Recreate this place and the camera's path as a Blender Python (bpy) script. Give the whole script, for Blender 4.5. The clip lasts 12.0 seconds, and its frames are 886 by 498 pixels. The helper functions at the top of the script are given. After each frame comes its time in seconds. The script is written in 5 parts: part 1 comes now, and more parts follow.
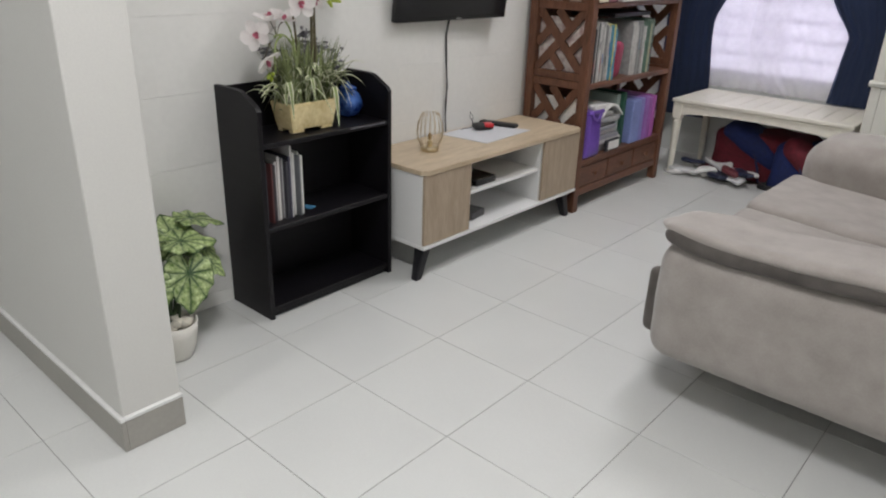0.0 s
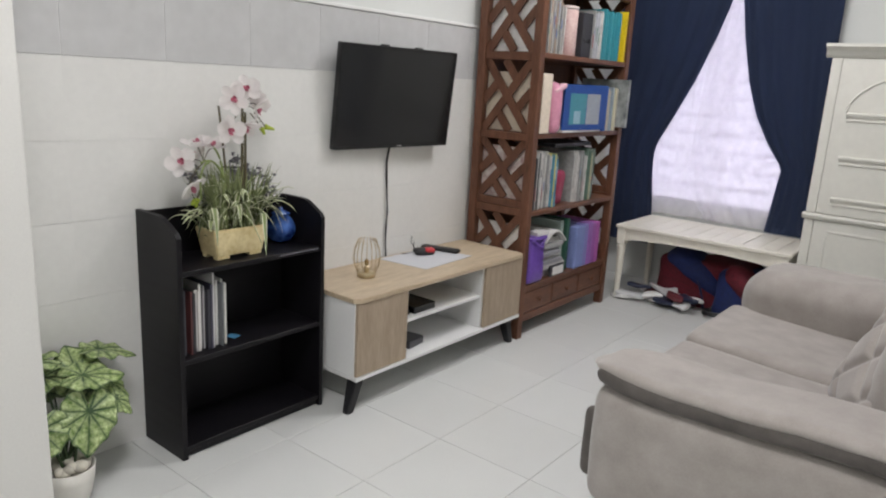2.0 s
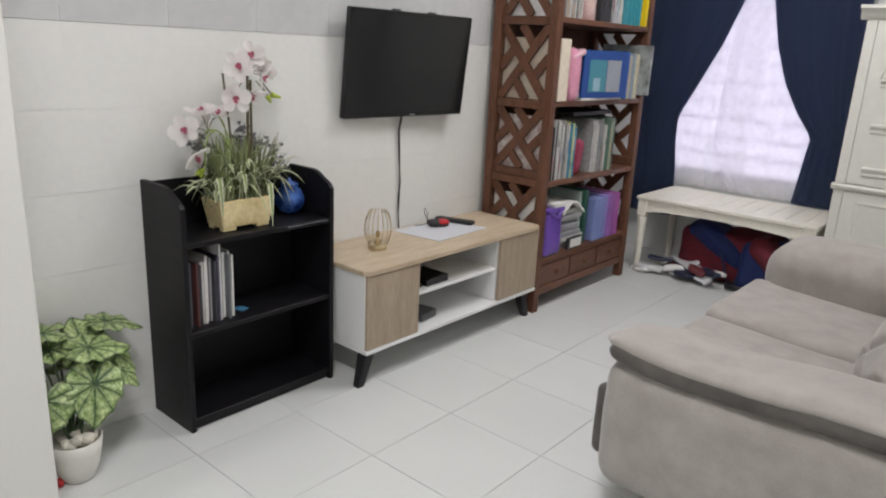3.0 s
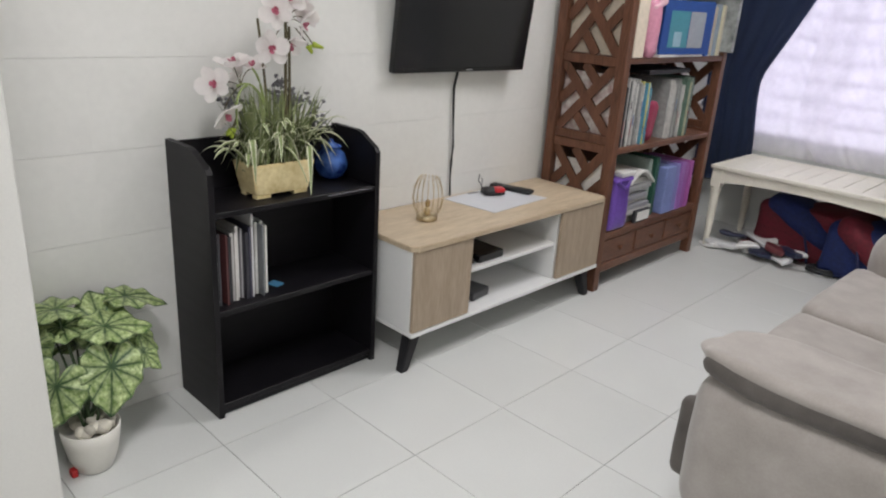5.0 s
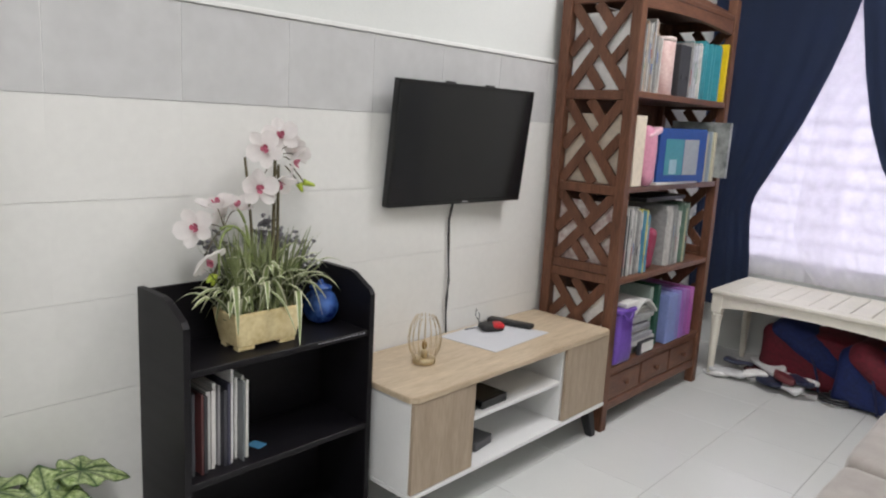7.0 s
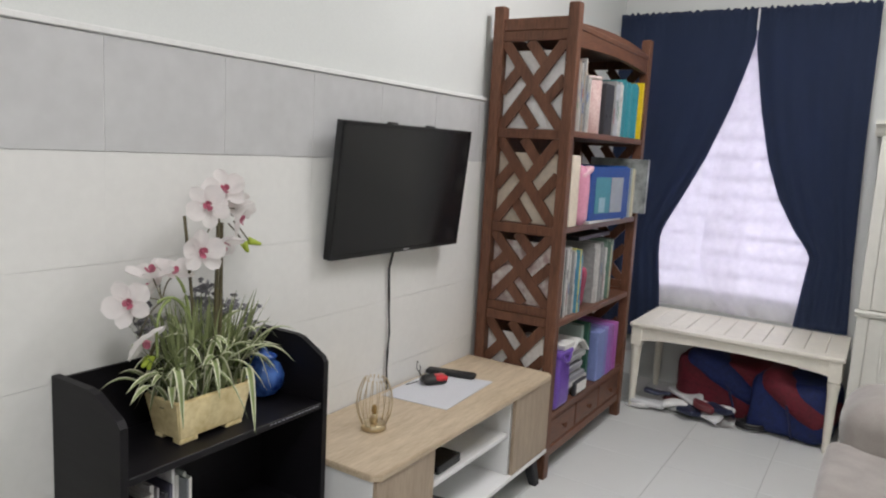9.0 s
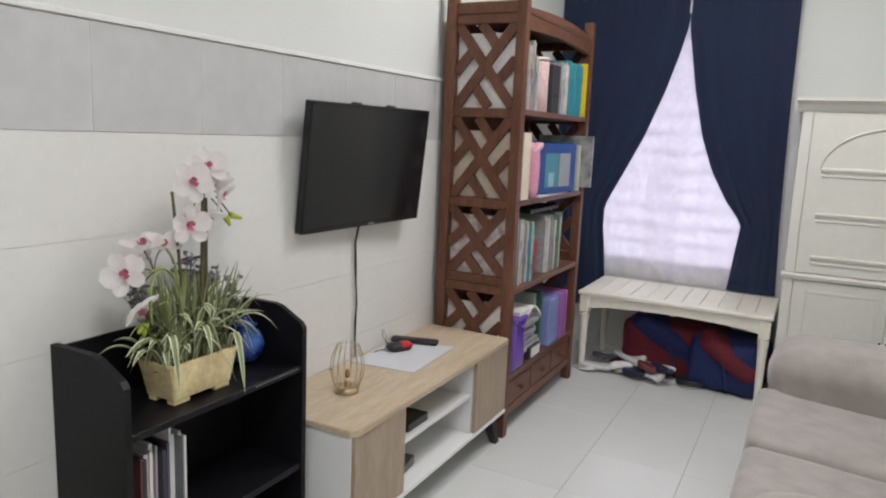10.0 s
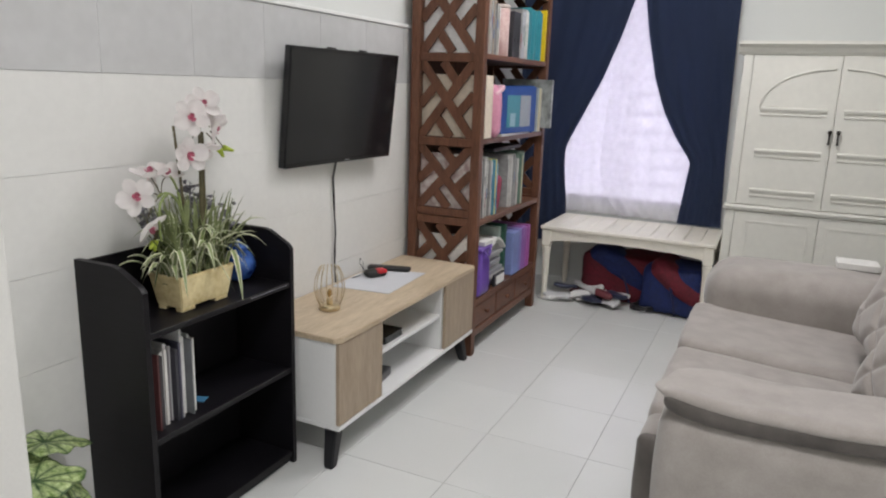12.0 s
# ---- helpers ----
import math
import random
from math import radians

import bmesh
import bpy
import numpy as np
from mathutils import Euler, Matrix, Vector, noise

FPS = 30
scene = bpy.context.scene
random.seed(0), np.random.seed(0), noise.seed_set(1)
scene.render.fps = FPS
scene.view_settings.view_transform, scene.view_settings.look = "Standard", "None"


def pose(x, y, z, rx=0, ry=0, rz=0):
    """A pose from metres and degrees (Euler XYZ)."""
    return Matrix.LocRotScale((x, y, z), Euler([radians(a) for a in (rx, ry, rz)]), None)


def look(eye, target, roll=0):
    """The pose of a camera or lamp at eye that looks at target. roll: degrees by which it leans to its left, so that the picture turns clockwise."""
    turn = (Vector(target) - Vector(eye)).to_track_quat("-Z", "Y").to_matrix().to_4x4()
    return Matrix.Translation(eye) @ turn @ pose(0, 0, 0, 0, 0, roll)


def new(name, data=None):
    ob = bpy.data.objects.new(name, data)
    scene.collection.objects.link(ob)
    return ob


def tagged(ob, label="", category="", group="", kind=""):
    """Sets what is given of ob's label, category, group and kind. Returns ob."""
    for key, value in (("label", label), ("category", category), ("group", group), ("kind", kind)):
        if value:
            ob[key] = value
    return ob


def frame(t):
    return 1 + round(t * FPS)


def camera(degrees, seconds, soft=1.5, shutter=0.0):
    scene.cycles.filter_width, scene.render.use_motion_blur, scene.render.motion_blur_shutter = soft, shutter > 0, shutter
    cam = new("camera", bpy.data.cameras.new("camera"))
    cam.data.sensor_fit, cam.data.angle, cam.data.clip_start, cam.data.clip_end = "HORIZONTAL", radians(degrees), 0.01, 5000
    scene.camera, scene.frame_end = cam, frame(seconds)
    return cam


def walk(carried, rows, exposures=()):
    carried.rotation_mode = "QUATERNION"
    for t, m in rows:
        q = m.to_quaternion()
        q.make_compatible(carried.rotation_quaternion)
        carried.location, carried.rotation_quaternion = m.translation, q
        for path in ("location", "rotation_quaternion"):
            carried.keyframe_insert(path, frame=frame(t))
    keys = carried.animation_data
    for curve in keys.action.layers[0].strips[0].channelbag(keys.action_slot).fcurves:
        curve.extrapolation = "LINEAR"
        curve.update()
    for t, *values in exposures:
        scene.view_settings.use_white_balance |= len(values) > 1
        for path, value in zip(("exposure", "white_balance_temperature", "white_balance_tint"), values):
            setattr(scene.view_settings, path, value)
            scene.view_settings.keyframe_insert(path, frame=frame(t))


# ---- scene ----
cam = camera(64.5, 12.0, soft=2.1)
PATH = [
    (0, (2.231, -1.313, 1.277), (1.018, 0.074, 0.5), 1.8),
    (0.5, (2.194, -1.338, 1.306), (1.043, 0.195, 0.735), 2.9),
    (1, (2.198, -1.313, 1.33), (1.068, 0.267, 0.853), 3.4),
    (1.5, (2.209, -1.241, 1.321), (1.057, 0.33, 0.871), 3.4),
    (2, (2.24, -1.158, 1.308), (1.032, 0.366, 0.841), 3.2),
    (2.5, (2.265, -1.103, 1.301), (1.021, 0.379, 0.794), 2.8),
    (4.5, (2.019, -0.991, 1.272), (0.794, 0.451, 0.624), 3.6),
    (5, (2.005, -0.886, 1.274), (0.703, 0.474, 0.598), 3.7),
    (5.5, (1.996, -0.786, 1.258), (0.616, 0.492, 0.58), 3.4),
    (6, (1.973, -0.746, 1.257), (0.554, 0.513, 0.624), 3.1),
    (6.5, (1.911, -0.75, 1.279), (0.504, 0.576, 0.769), 2.9),
    (7, (1.8, -0.785, 1.308), (0.474, 0.668, 0.946), 3.1),
    (9, (1.485, -0.795, 1.365), (0.433, 0.882, 1.083), 3.1),
    (9.5, (1.458, -0.9, 1.355), (0.491, 0.824, 1.049), 2.5),
    (10, (1.509, -0.962, 1.348), (0.598, 0.789, 1.024), 2.4),
    (10.5, (1.592, -1.067, 1.339), (0.712, 0.696, 0.997), 2.5),
    (11, (1.654, -1.129, 1.335), (0.799, 0.641, 0.964), 2.4),
    (11.5, (1.657, -1.165, 1.326), (0.82, 0.606, 0.921), 2.2),
    (12, (1.658, -1.216, 1.316), (0.83, 0.547, 0.862), 1.9),
]
EXPOSURES = [(0, 0.30), (1, 0.38), (4.5, 0.45), (7, 0.53), (9, 0.41), (12, 0.43)]
walk(cam, [(t, look(eye, target, roll)) for t, eye, target, roll in PATH], EXPOSURES)

# ---- light ----
world = bpy.data.worlds.new("world")
scene.world = world
world.use_nodes = True
wn, wl = world.node_tree.nodes, world.node_tree.links
sky = wn.new("ShaderNodeTexSky")
sky.sky_type, sky.sun_disc = "NISHITA", False
sky.sun_elevation, sky.sun_rotation = radians(50), radians(20)
wl.new(sky.outputs[0], wn["Background"].inputs["Color"])
wn["Background"].inputs["Strength"].default_value = 0.1


def area_lamp(name, m, size, watts, color, shape="DISK"):
    data = bpy.data.lights.new(name, "AREA")
    data.shape, data.size, data.energy, data.color = shape, size, watts, color
    ob = new(name, data)
    ob.matrix_world = m
    return ob


LAMP = (1.0, 0.975, 1.0)
room_lamp = bpy.data.lights.new("ceiling_lamp_room", "POINT")
room_lamp.energy, room_lamp.color, room_lamp.shadow_soft_size = 10, LAMP, 0.2
new("ceiling_lamp_room", room_lamp).location = (1.2, 1.85, 2.62)
area_lamp("ceiling_lamp_room_face", pose(1.2, 1.85, 2.80), 0.7, 17, LAMP)
area_lamp("ceiling_lamp_hall", pose(1.7, -0.85, 2.80), 0.6, 26, LAMP)
area_lamp("ceiling_lamp_entry", pose(0.98, -2.75, 2.80), 0.3, 14, LAMP)


# ---- materials ----
def material(name, color, rough=0.5, metal=0.0, var=0.08, scale=4.0, grain=90.0, bump=0.05, stretch=(1, 1, 1), color2=None, lump=0.5, rand=0.0, spec=0.5, sheen=0.0, coat=0.0):
    """A surface with broad stains and fine grain at real size; color2: the tone that the broad noise leads to."""
    m = bpy.data.materials.new(name)
    m.use_nodes = True
    n, l = m.node_tree.nodes, m.node_tree.links
    b = n["Principled BSDF"]
    co, mp = n.new("ShaderNodeTexCoord"), n.new("ShaderNodeMapping")
    mp.inputs["Scale"].default_value = stretch
    info = n.new("ShaderNodeObjectInfo")
    shift = n.new("ShaderNodeVectorMath")
    shift.operation = "SCALE"
    shift.inputs[0].default_value = (7.0, 13.0, 5.0)
    l.new(info.outputs["Random"], shift.inputs["Scale"])
    l.new(co.outputs["Object"], mp.inputs["Vector"])
    l.new(shift.outputs[0], mp.inputs["Location"])
    broad, fine = n.new("ShaderNodeTexNoise"), n.new("ShaderNodeTexNoise")
    broad.inputs["Scale"].default_value, broad.inputs["Detail"].default_value = scale, 5
    fine.inputs["Scale"].default_value, fine.inputs["Detail"].default_value = grain, 3
    for t in (broad, fine):
        l.new(mp.outputs[0], t.inputs["Vector"])
    mix = n.new("ShaderNodeMix")
    mix.data_type, mix.inputs["Factor"].default_value = "FLOAT", 1 - lump
    l.new(broad.outputs[0], mix.inputs["A"])
    l.new(fine.outputs[0], mix.inputs["B"])
    ramp = n.new("ShaderNodeValToRGB")
    dark = tuple(c * (1 - var) for c in color)
    light = color2 or tuple(min(1, c * (1 + var)) for c in color)
    ramp.color_ramp.elements[0].position, ramp.color_ramp.elements[0].color = 0.33, (*dark, 1)
    ramp.color_ramp.elements[1].position, ramp.color_ramp.elements[1].color = 0.67, (*light, 1)
    l.new(mix.outputs["Result"], ramp.inputs["Fac"])
    col = ramp.outputs["Color"]
    if rand:
        hsv = n.new("ShaderNodeHueSaturation")
        rng = n.new("ShaderNodeMapRange")
        rng.inputs["To Min"].default_value, rng.inputs["To Max"].default_value = 1 - rand, 1 + rand
        l.new(info.outputs["Random"], rng.inputs["Value"])
        l.new(rng.outputs[0], hsv.inputs["Value"])
        l.new(col, hsv.inputs["Color"])
        col = hsv.outputs["Color"]
    l.new(col, b.inputs["Base Color"])
    b.inputs["Metallic"].default_value, b.inputs["Specular IOR Level"].default_value = metal, spec
    b.inputs["Sheen Weight"].default_value, b.inputs["Coat Weight"].default_value = sheen, coat
    rr = n.new("ShaderNodeMapRange")
    rr.inputs["To Min"].default_value, rr.inputs["To Max"].default_value = rough * 0.85, min(1, rough * 1.15)
    l.new(broad.outputs[0], rr.inputs["Value"])
    l.new(rr.outputs[0], b.inputs["Roughness"])
    if bump:
        bp = n.new("ShaderNodeBump")
        bp.inputs["Strength"].default_value, bp.inputs["Distance"].default_value = bump, 0.004
        l.new(mix.outputs["Result"], bp.inputs["Height"])
        l.new(bp.outputs[0], b.inputs["Normal"])
    return m


PAINT = material("white_wall_paint", (0.67, 0.685, 0.66), 0.6, var=0.03, scale=2, grain=160, bump=0.12)
PAINT_BEIGE = material("grey_white_wall_paint", (0.66, 0.652, 0.62), 0.55, var=0.03, scale=2, grain=160, bump=0.12)
CEIL = material("ceiling_paint", (0.8, 0.8, 0.78), 0.7, var=0.02)
GROUT = material("grey_grout", (0.34, 0.34, 0.33), 0.8, var=0.15, scale=9)
GROUT_W = material("white_grout", (0.76, 0.76, 0.74), 0.8, var=0.05, scale=9)
TILE_W = material("white_wall_tile", (0.735, 0.73, 0.70), 0.38, var=0.03, scale=3, grain=40, bump=0.04, rand=0.005)
TILE_G = material("grey_wall_tile", (0.515, 0.515, 0.51), 0.45, var=0.04, scale=4, grain=18, bump=0.03, rand=0.015, color2=(0.57, 0.57, 0.565))
FLOORT = material("pale_floor_tile", (0.66, 0.67, 0.65), 0.24, var=0.03, scale=2.5, grain=200, bump=0.01, rand=0.012)
SKIRT = material("grey_skirting_tile", (0.36, 0.345, 0.31), 0.45, var=0.06, scale=6)
BLACKWOOD = material("black_laminate", (0.0062, 0.0055, 0.0072), 0.46, spec=0.28, var=0.35, scale=3, grain=14, stretch=(1, 1, 14), bump=0.03)
OAK = material("oak_laminate", (0.48, 0.375, 0.25), 0.45, var=0.10, scale=5, grain=26, stretch=(6, 0.8, 6), bump=0.03, color2=(0.62, 0.51, 0.37))
# for the doors: upright grain, in darker tones than the top
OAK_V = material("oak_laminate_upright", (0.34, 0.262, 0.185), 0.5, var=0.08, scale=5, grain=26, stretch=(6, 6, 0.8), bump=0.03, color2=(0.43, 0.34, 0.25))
WHITE_LAM = material("white_laminate", (0.78, 0.78, 0.77), 0.4, var=0.02, scale=3)
BLACKPAINT = material("black_painted_wood", (0.016, 0.016, 0.018), 0.45, var=0.2)
MAHOG = material("reddish_brown_wood", (0.112, 0.048, 0.028), 0.45, spec=0.3, var=0.3, scale=4, grain=30, stretch=(5, 5, 0.7), bump=0.04, color2=(0.190, 0.085, 0.050))
MAHOG_H = material("reddish_brown_wood_level", (0.112, 0.048, 0.028), 0.40, spec=0.35, var=0.3, scale=4, grain=30, stretch=(5, 0.7, 5), bump=0.04, color2=(0.190, 0.085, 0.050))
CREAM = material("cream_painted_wood", (0.70, 0.69, 0.63), 0.42, var=0.04, scale=4, grain=30, bump=0.05)
BENCHP = material("off_white_painted_wood", (0.80, 0.76, 0.66), 0.4, var=0.06, scale=5, grain=30, bump=0.06)
SOFA = material("greige_velvet", (0.315, 0.285, 0.260), 0.9, var=0.06, scale=13, grain=190, bump=0.3, color2=(0.385, 0.353, 0.327), lump=0.75, sheen=0.35, spec=0.2)
# the sofa velvet again, with shade painted into its colour
SOFA_SHADED = material("shaded_greige_velvet", (0.090, 0.080, 0.073), 0.9, var=0.2, scale=9, grain=300, bump=0.25, color2=(0.135, 0.121, 0.110), lump=0.8, sheen=0.2, spec=0.2)
NAVY = material("navy_curtain_cloth", (0.045, 0.063, 0.122), 0.9, var=0.08, scale=3, grain=500, bump=0.15, sheen=0.15, spec=0.2)
TVPLAST = material("black_glossy_plastic", (0.008, 0.008, 0.009), 0.25, var=0.1)
SCREEN = material("dark_screen_glass", (0.0095, 0.010, 0.012), 0.14, var=0.05, bump=0)
RUBBER = material("black_cable_rubber", (0.012, 0.012, 0.012), 0.5, var=0.1)
CLAY = material("yellow_glazed_ceramic", (0.74, 0.58, 0.26), 0.45, var=0.12, scale=14, grain=70, bump=0.1, color2=(0.90, 0.77, 0.46))
COBALT = material("cobalt_glaze", (0.012, 0.035, 0.20), 0.15, var=0.4, scale=26, grain=60, color2=(0.07, 0.17, 0.50), lump=0.8)
POTW = material("white_glazed_pot", (0.72, 0.70, 0.64), 0.35, var=0.03, scale=6)
BRASS = material("brass_wire", (0.66, 0.55, 0.36), 0.3, metal=0.9, var=0.1)
GREYMAT = material("pale_grey_mat", (0.60, 0.61, 0.64), 0.6, var=0.05, scale=12, grain=200)
STONE = material("pale_pebble", (0.56, 0.53, 0.45), 0.7, var=0.2, scale=20, rand=0.2)
SOIL = material("dark_moss", (0.05, 0.05, 0.03), 0.95, var=0.4, scale=40, bump=0.4)


def plain(name, color, rough=0.5, var=0.08, metal=0.0, scale=12, grain=60):
    return material(name, color, rough, metal=metal, var=var, scale=scale, grain=grain)


PAPER = plain("white_paper", (0.70, 0.69, 0.66), 0.7, 0.06)


def sheer_material():
    m = bpy.data.materials.new("white_sheer_voile")
    m.use_nodes = True
    n, l = m.node_tree.nodes, m.node_tree.links
    n.remove(n["Principled BSDF"])
    dif, tr, tp = n.new("ShaderNodeBsdfDiffuse"), n.new("ShaderNodeBsdfTranslucent"), n.new("ShaderNodeBsdfTransparent")
    dif.inputs["Color"].default_value = tr.inputs["Color"].default_value = (0.86, 0.84, 0.88, 1)
    weave, co = n.new("ShaderNodeTexNoise"), n.new("ShaderNodeTexCoord")
    weave.inputs["Scale"].default_value = 25
    l.new(co.outputs["Object"], weave.inputs["Vector"])
    rng = n.new("ShaderNodeMapRange")
    rng.inputs["To Min"].default_value, rng.inputs["To Max"].default_value = 0.46, 0.58
    l.new(weave.outputs[0], rng.inputs["Value"])
    a, b = n.new("ShaderNodeMixShader"), n.new("ShaderNodeMixShader")
    a.inputs[0].default_value = 0.65
    l.new(dif.outputs[0], a.inputs[1]), l.new(tr.outputs[0], a.inputs[2])
    l.new(rng.outputs[0], b.inputs[0])
    l.new(a.outputs[0], b.inputs[1]), l.new(tp.outputs[0], b.inputs[2])
    l.new(b.outputs[0], n["Material Output"].inputs["Surface"])
    return m


def glow_material(name, color, strength):
    m = bpy.data.materials.new(name)
    m.use_nodes = True
    b = m.node_tree.nodes["Principled BSDF"]
    b.inputs["Base Color"].default_value = (*color, 1)
    b.inputs["Emission Color"].default_value, b.inputs["Emission Strength"].default_value = (*color, 1), strength
    return m


SHEER = sheer_material()
DAY = glow_material("hazy_daylight", (0.97, 0.955, 1.0), 1.85)
FROST = bpy.data.materials.new("frosted_louvre_glass")
FROST.use_nodes = True
fn, fl_ = FROST.node_tree.nodes, FROST.node_tree.links
fmix, ftr = fn.new("ShaderNodeMixShader"), fn.new("ShaderNodeBsdfTranslucent")
fn["Principled BSDF"].inputs["Base Color"].default_value = (0.7, 0.69, 0.74, 1)
ftr.inputs["Color"].default_value = (0.83, 0.81, 0.87, 1)
fmix.inputs[0].default_value = 0.72
fl_.new(fn["Principled BSDF"].outputs[0], fmix.inputs[1]), fl_.new(ftr.outputs[0], fmix.inputs[2])
fl_.new(fmix.outputs[0], fn["Material Output"].inputs["Surface"])
ALU = material("white_aluminium", (0.66, 0.65, 0.68), 0.4, var=0.04)


# ---- building helpers ----
HOME = {}


def thing(name, at, label, category, group="", kind=""):
    ob = new(name)
    ob.empty_display_size = 0.05
    ob.location = at
    HOME[ob.name] = Vector(at)
    return tagged(ob, label, category, group, kind)


def part(name, bm, mat, parent=None, label="", smooth=False):
    """Links bm, built in world metres, as one mesh under a thing or a part, or as a piece of the setting."""
    me = bpy.data.meshes.new(name)
    bm.normal_update()
    bm.to_mesh(me)
    bm.free()
    if smooth:
        for p in me.polygons:
            p.use_smooth = True
    for one in mat if isinstance(mat, (list, tuple)) else (mat,):
        me.materials.append(one)
    ob = new(name, me)
    if parent:
        ob.parent = parent
        ob.matrix_parent_inverse = Matrix.Translation(-HOME.get(parent.name, Vector()))
    if label:
        ob["label"] = label
    return ob


def box(bm, x0, y0, z0, x1, y1, z1, bevel=0.003, seg=1, turn=None):
    m = Matrix.Translation(((x0 + x1) / 2, (y0 + y1) / 2, (z0 + z1) / 2))
    if turn:
        m = m @ turn
    m = m @ Matrix.Diagonal((abs(x1 - x0), abs(y1 - y0), abs(z1 - z0), 1))
    made = bmesh.ops.create_cube(bm, size=1.0, matrix=m)
    if bevel:
        edges = list({e for v in made["verts"] for e in v.link_edges})
        bmesh.ops.bevel(bm, geom=edges, offset=bevel, segments=seg, affect="EDGES", profile=0.5)
    return bm


def B(*a, **k):
    return box(bmesh.new(), *a, **k)


def lathe(bm, profile, at, steps=28):
    """Turns (radius, height) pairs round the upright through at."""
    rings = []
    for r, z in profile:
        rings.append([bm.verts.new((at[0] + r * math.cos(2 * math.pi * i / steps), at[1] + r * math.sin(2 * math.pi * i / steps), at[2] + z)) for i in range(steps)])
    for a, b in zip(rings, rings[1:]):
        for i in range(steps):
            j = (i + 1) % steps
            bm.faces.new((a[i], a[j], b[j], b[i]))
    bm.faces.new(rings[0][::-1])
    bm.faces.new(rings[-1])
    return bm


def tube(bm, points, radius, steps=6, end=None):
    """A round rod through points; end: the radius that it tapers to."""
    points = [Vector(p) for p in points]
    rings = []
    for i, p in enumerate(points):
        way = (points[min(i + 1, len(points) - 1)] - points[max(i - 1, 0)]).normalized()
        side = way.orthogonal().normalized() if abs(way.z) > 0.95 else way.cross(Vector((0, 0, 1))).normalized()
        up = side.cross(way)
        r = radius if end is None else radius + (end - radius) * i / (len(points) - 1)
        rings.append([bm.verts.new(p + side * r * math.cos(2 * math.pi * k / steps) + up * r * math.sin(2 * math.pi * k / steps)) for k in range(steps)])
    for a, b in zip(rings, rings[1:]):
        for k in range(steps):
            j = (k + 1) % steps
            bm.faces.new((a[k], a[j], b[j], b[k]))
    bm.faces.new(rings[0][::-1])
    bm.faces.new(rings[-1])
    return bm


def curve_points(a, b, c, n=10):
    a, b, c = Vector(a), Vector(b), Vector(c)
    return [a * (1 - t) ** 2 + b * 2 * t * (1 - t) + c * t * t for t in (i / n for i in range(n + 1))]


def cushion(bm, size, r, bulge=0.0, n=12, m=None, rough=0.0, seed=0):
    """A soft block of that size with round edges, bulging faces and slight dents, at the pose m."""
    hx, hy, hz = (s / 2 for s in size)
    made = bmesh.ops.create_cube(bm, size=2.0)
    verts = made["verts"]
    edges = list({e for v in verts for e in v.link_edges})
    bmesh.ops.subdivide_edges(bm, edges=edges, cuts=n, use_grid_fill=True)
    verts = bm.verts[:]
    for v in verts:
        p = Vector([math.copysign(1 - (1 - abs(c)) ** 1.6, c) for c in v.co])
        q = Vector((p.x * hx, p.y * hy, p.z * hz))
        core = Vector((max(-hx + r, min(hx - r, q.x)), max(-hy + r, min(hy - r, q.y)), max(-hz + r, min(hz - r, q.z))))
        off = q - core
        if off.length > 1e-6:
            big = max(abs(off.x), abs(off.y), abs(off.z))
            q = core + off.normalized() * big
        ux, uy, uz = q.x / hx, q.y / hy, q.z / hz
        q.x *= 1 + bulge * (1 - uy * uy) * (1 - uz * uz) * 0.6
        q.y *= 1 + bulge * (1 - ux * ux) * (1 - uz * uz)
        q.z *= 1 + bulge * (1 - ux * ux) * (1 - uy * uy)
        if rough:
            q += noise.noise_vector(q * 7 + Vector((seed, seed * 2, 0))) * rough
        v.co = (m @ q) if m else q
    return bm


def solid(bm, outline, axis, a, b):
    """A flat slab: an outline of (u, v) pairs pushed from a to b along axis x, y or z."""
    def spot(u, v, w):
        return {"x": (w, u, v), "y": (u, w, v), "z": (u, v, w)}[axis]
    lo = [bm.verts.new(spot(u, v, a)) for u, v in outline]
    hi = [bm.verts.new(spot(u, v, b)) for u, v in outline]
    n = len(outline)
    for i in range(n):
        j = (i + 1) % n
        bm.faces.new((lo[i], lo[j], hi[j], hi[i]))
    bm.faces.new(lo[::-1])
    bm.faces.new(hi)
    bmesh.ops.recalc_face_normals(bm, faces=bm.faces[:])
    return bm


# ---- large structure ----
WIN_Y, ROOM_R, CEIL_Z, BACK_Y, LEFT_X = 3.56, 2.62, 2.95, -3.2, -1.4
floor = tagged(part("floor", B(LEFT_X - 0.1, BACK_Y - 0.1, -0.12, ROOM_R + 0.1, WIN_Y + 0.15, -0.0025, bevel=0), GROUT), "pale square floor tiles with thin grey joints", "floor", kind="structure")
ceiling = tagged(part("ceiling", B(LEFT_X - 0.1, BACK_Y - 0.1, CEIL_Z, ROOM_R + 0.1, WIN_Y + 0.15, CEIL_Z + 0.12, bevel=0), CEIL), "plain white ceiling", "ceiling", kind="structure")
wall_tv = tagged(part("wall_west", B(-0.15, -0.5355, 0, -0.012, WIN_Y, CEIL_Z, bevel=0), PAINT), "white wall tiled up to a grey tile band", "wall", kind="structure")
tagged(part("wall_east", B(ROOM_R, BACK_Y, 0, ROOM_R + 0.12, WIN_Y + 0.15, CEIL_Z, bevel=0), PAINT), "plain white painted wall", "wall", kind="structure")
tagged(part("wall_south", B(LEFT_X, BACK_Y - 0.12, 0, ROOM_R, BACK_Y, CEIL_Z, bevel=0), PAINT), "plain white painted wall", "wall", kind="structure")
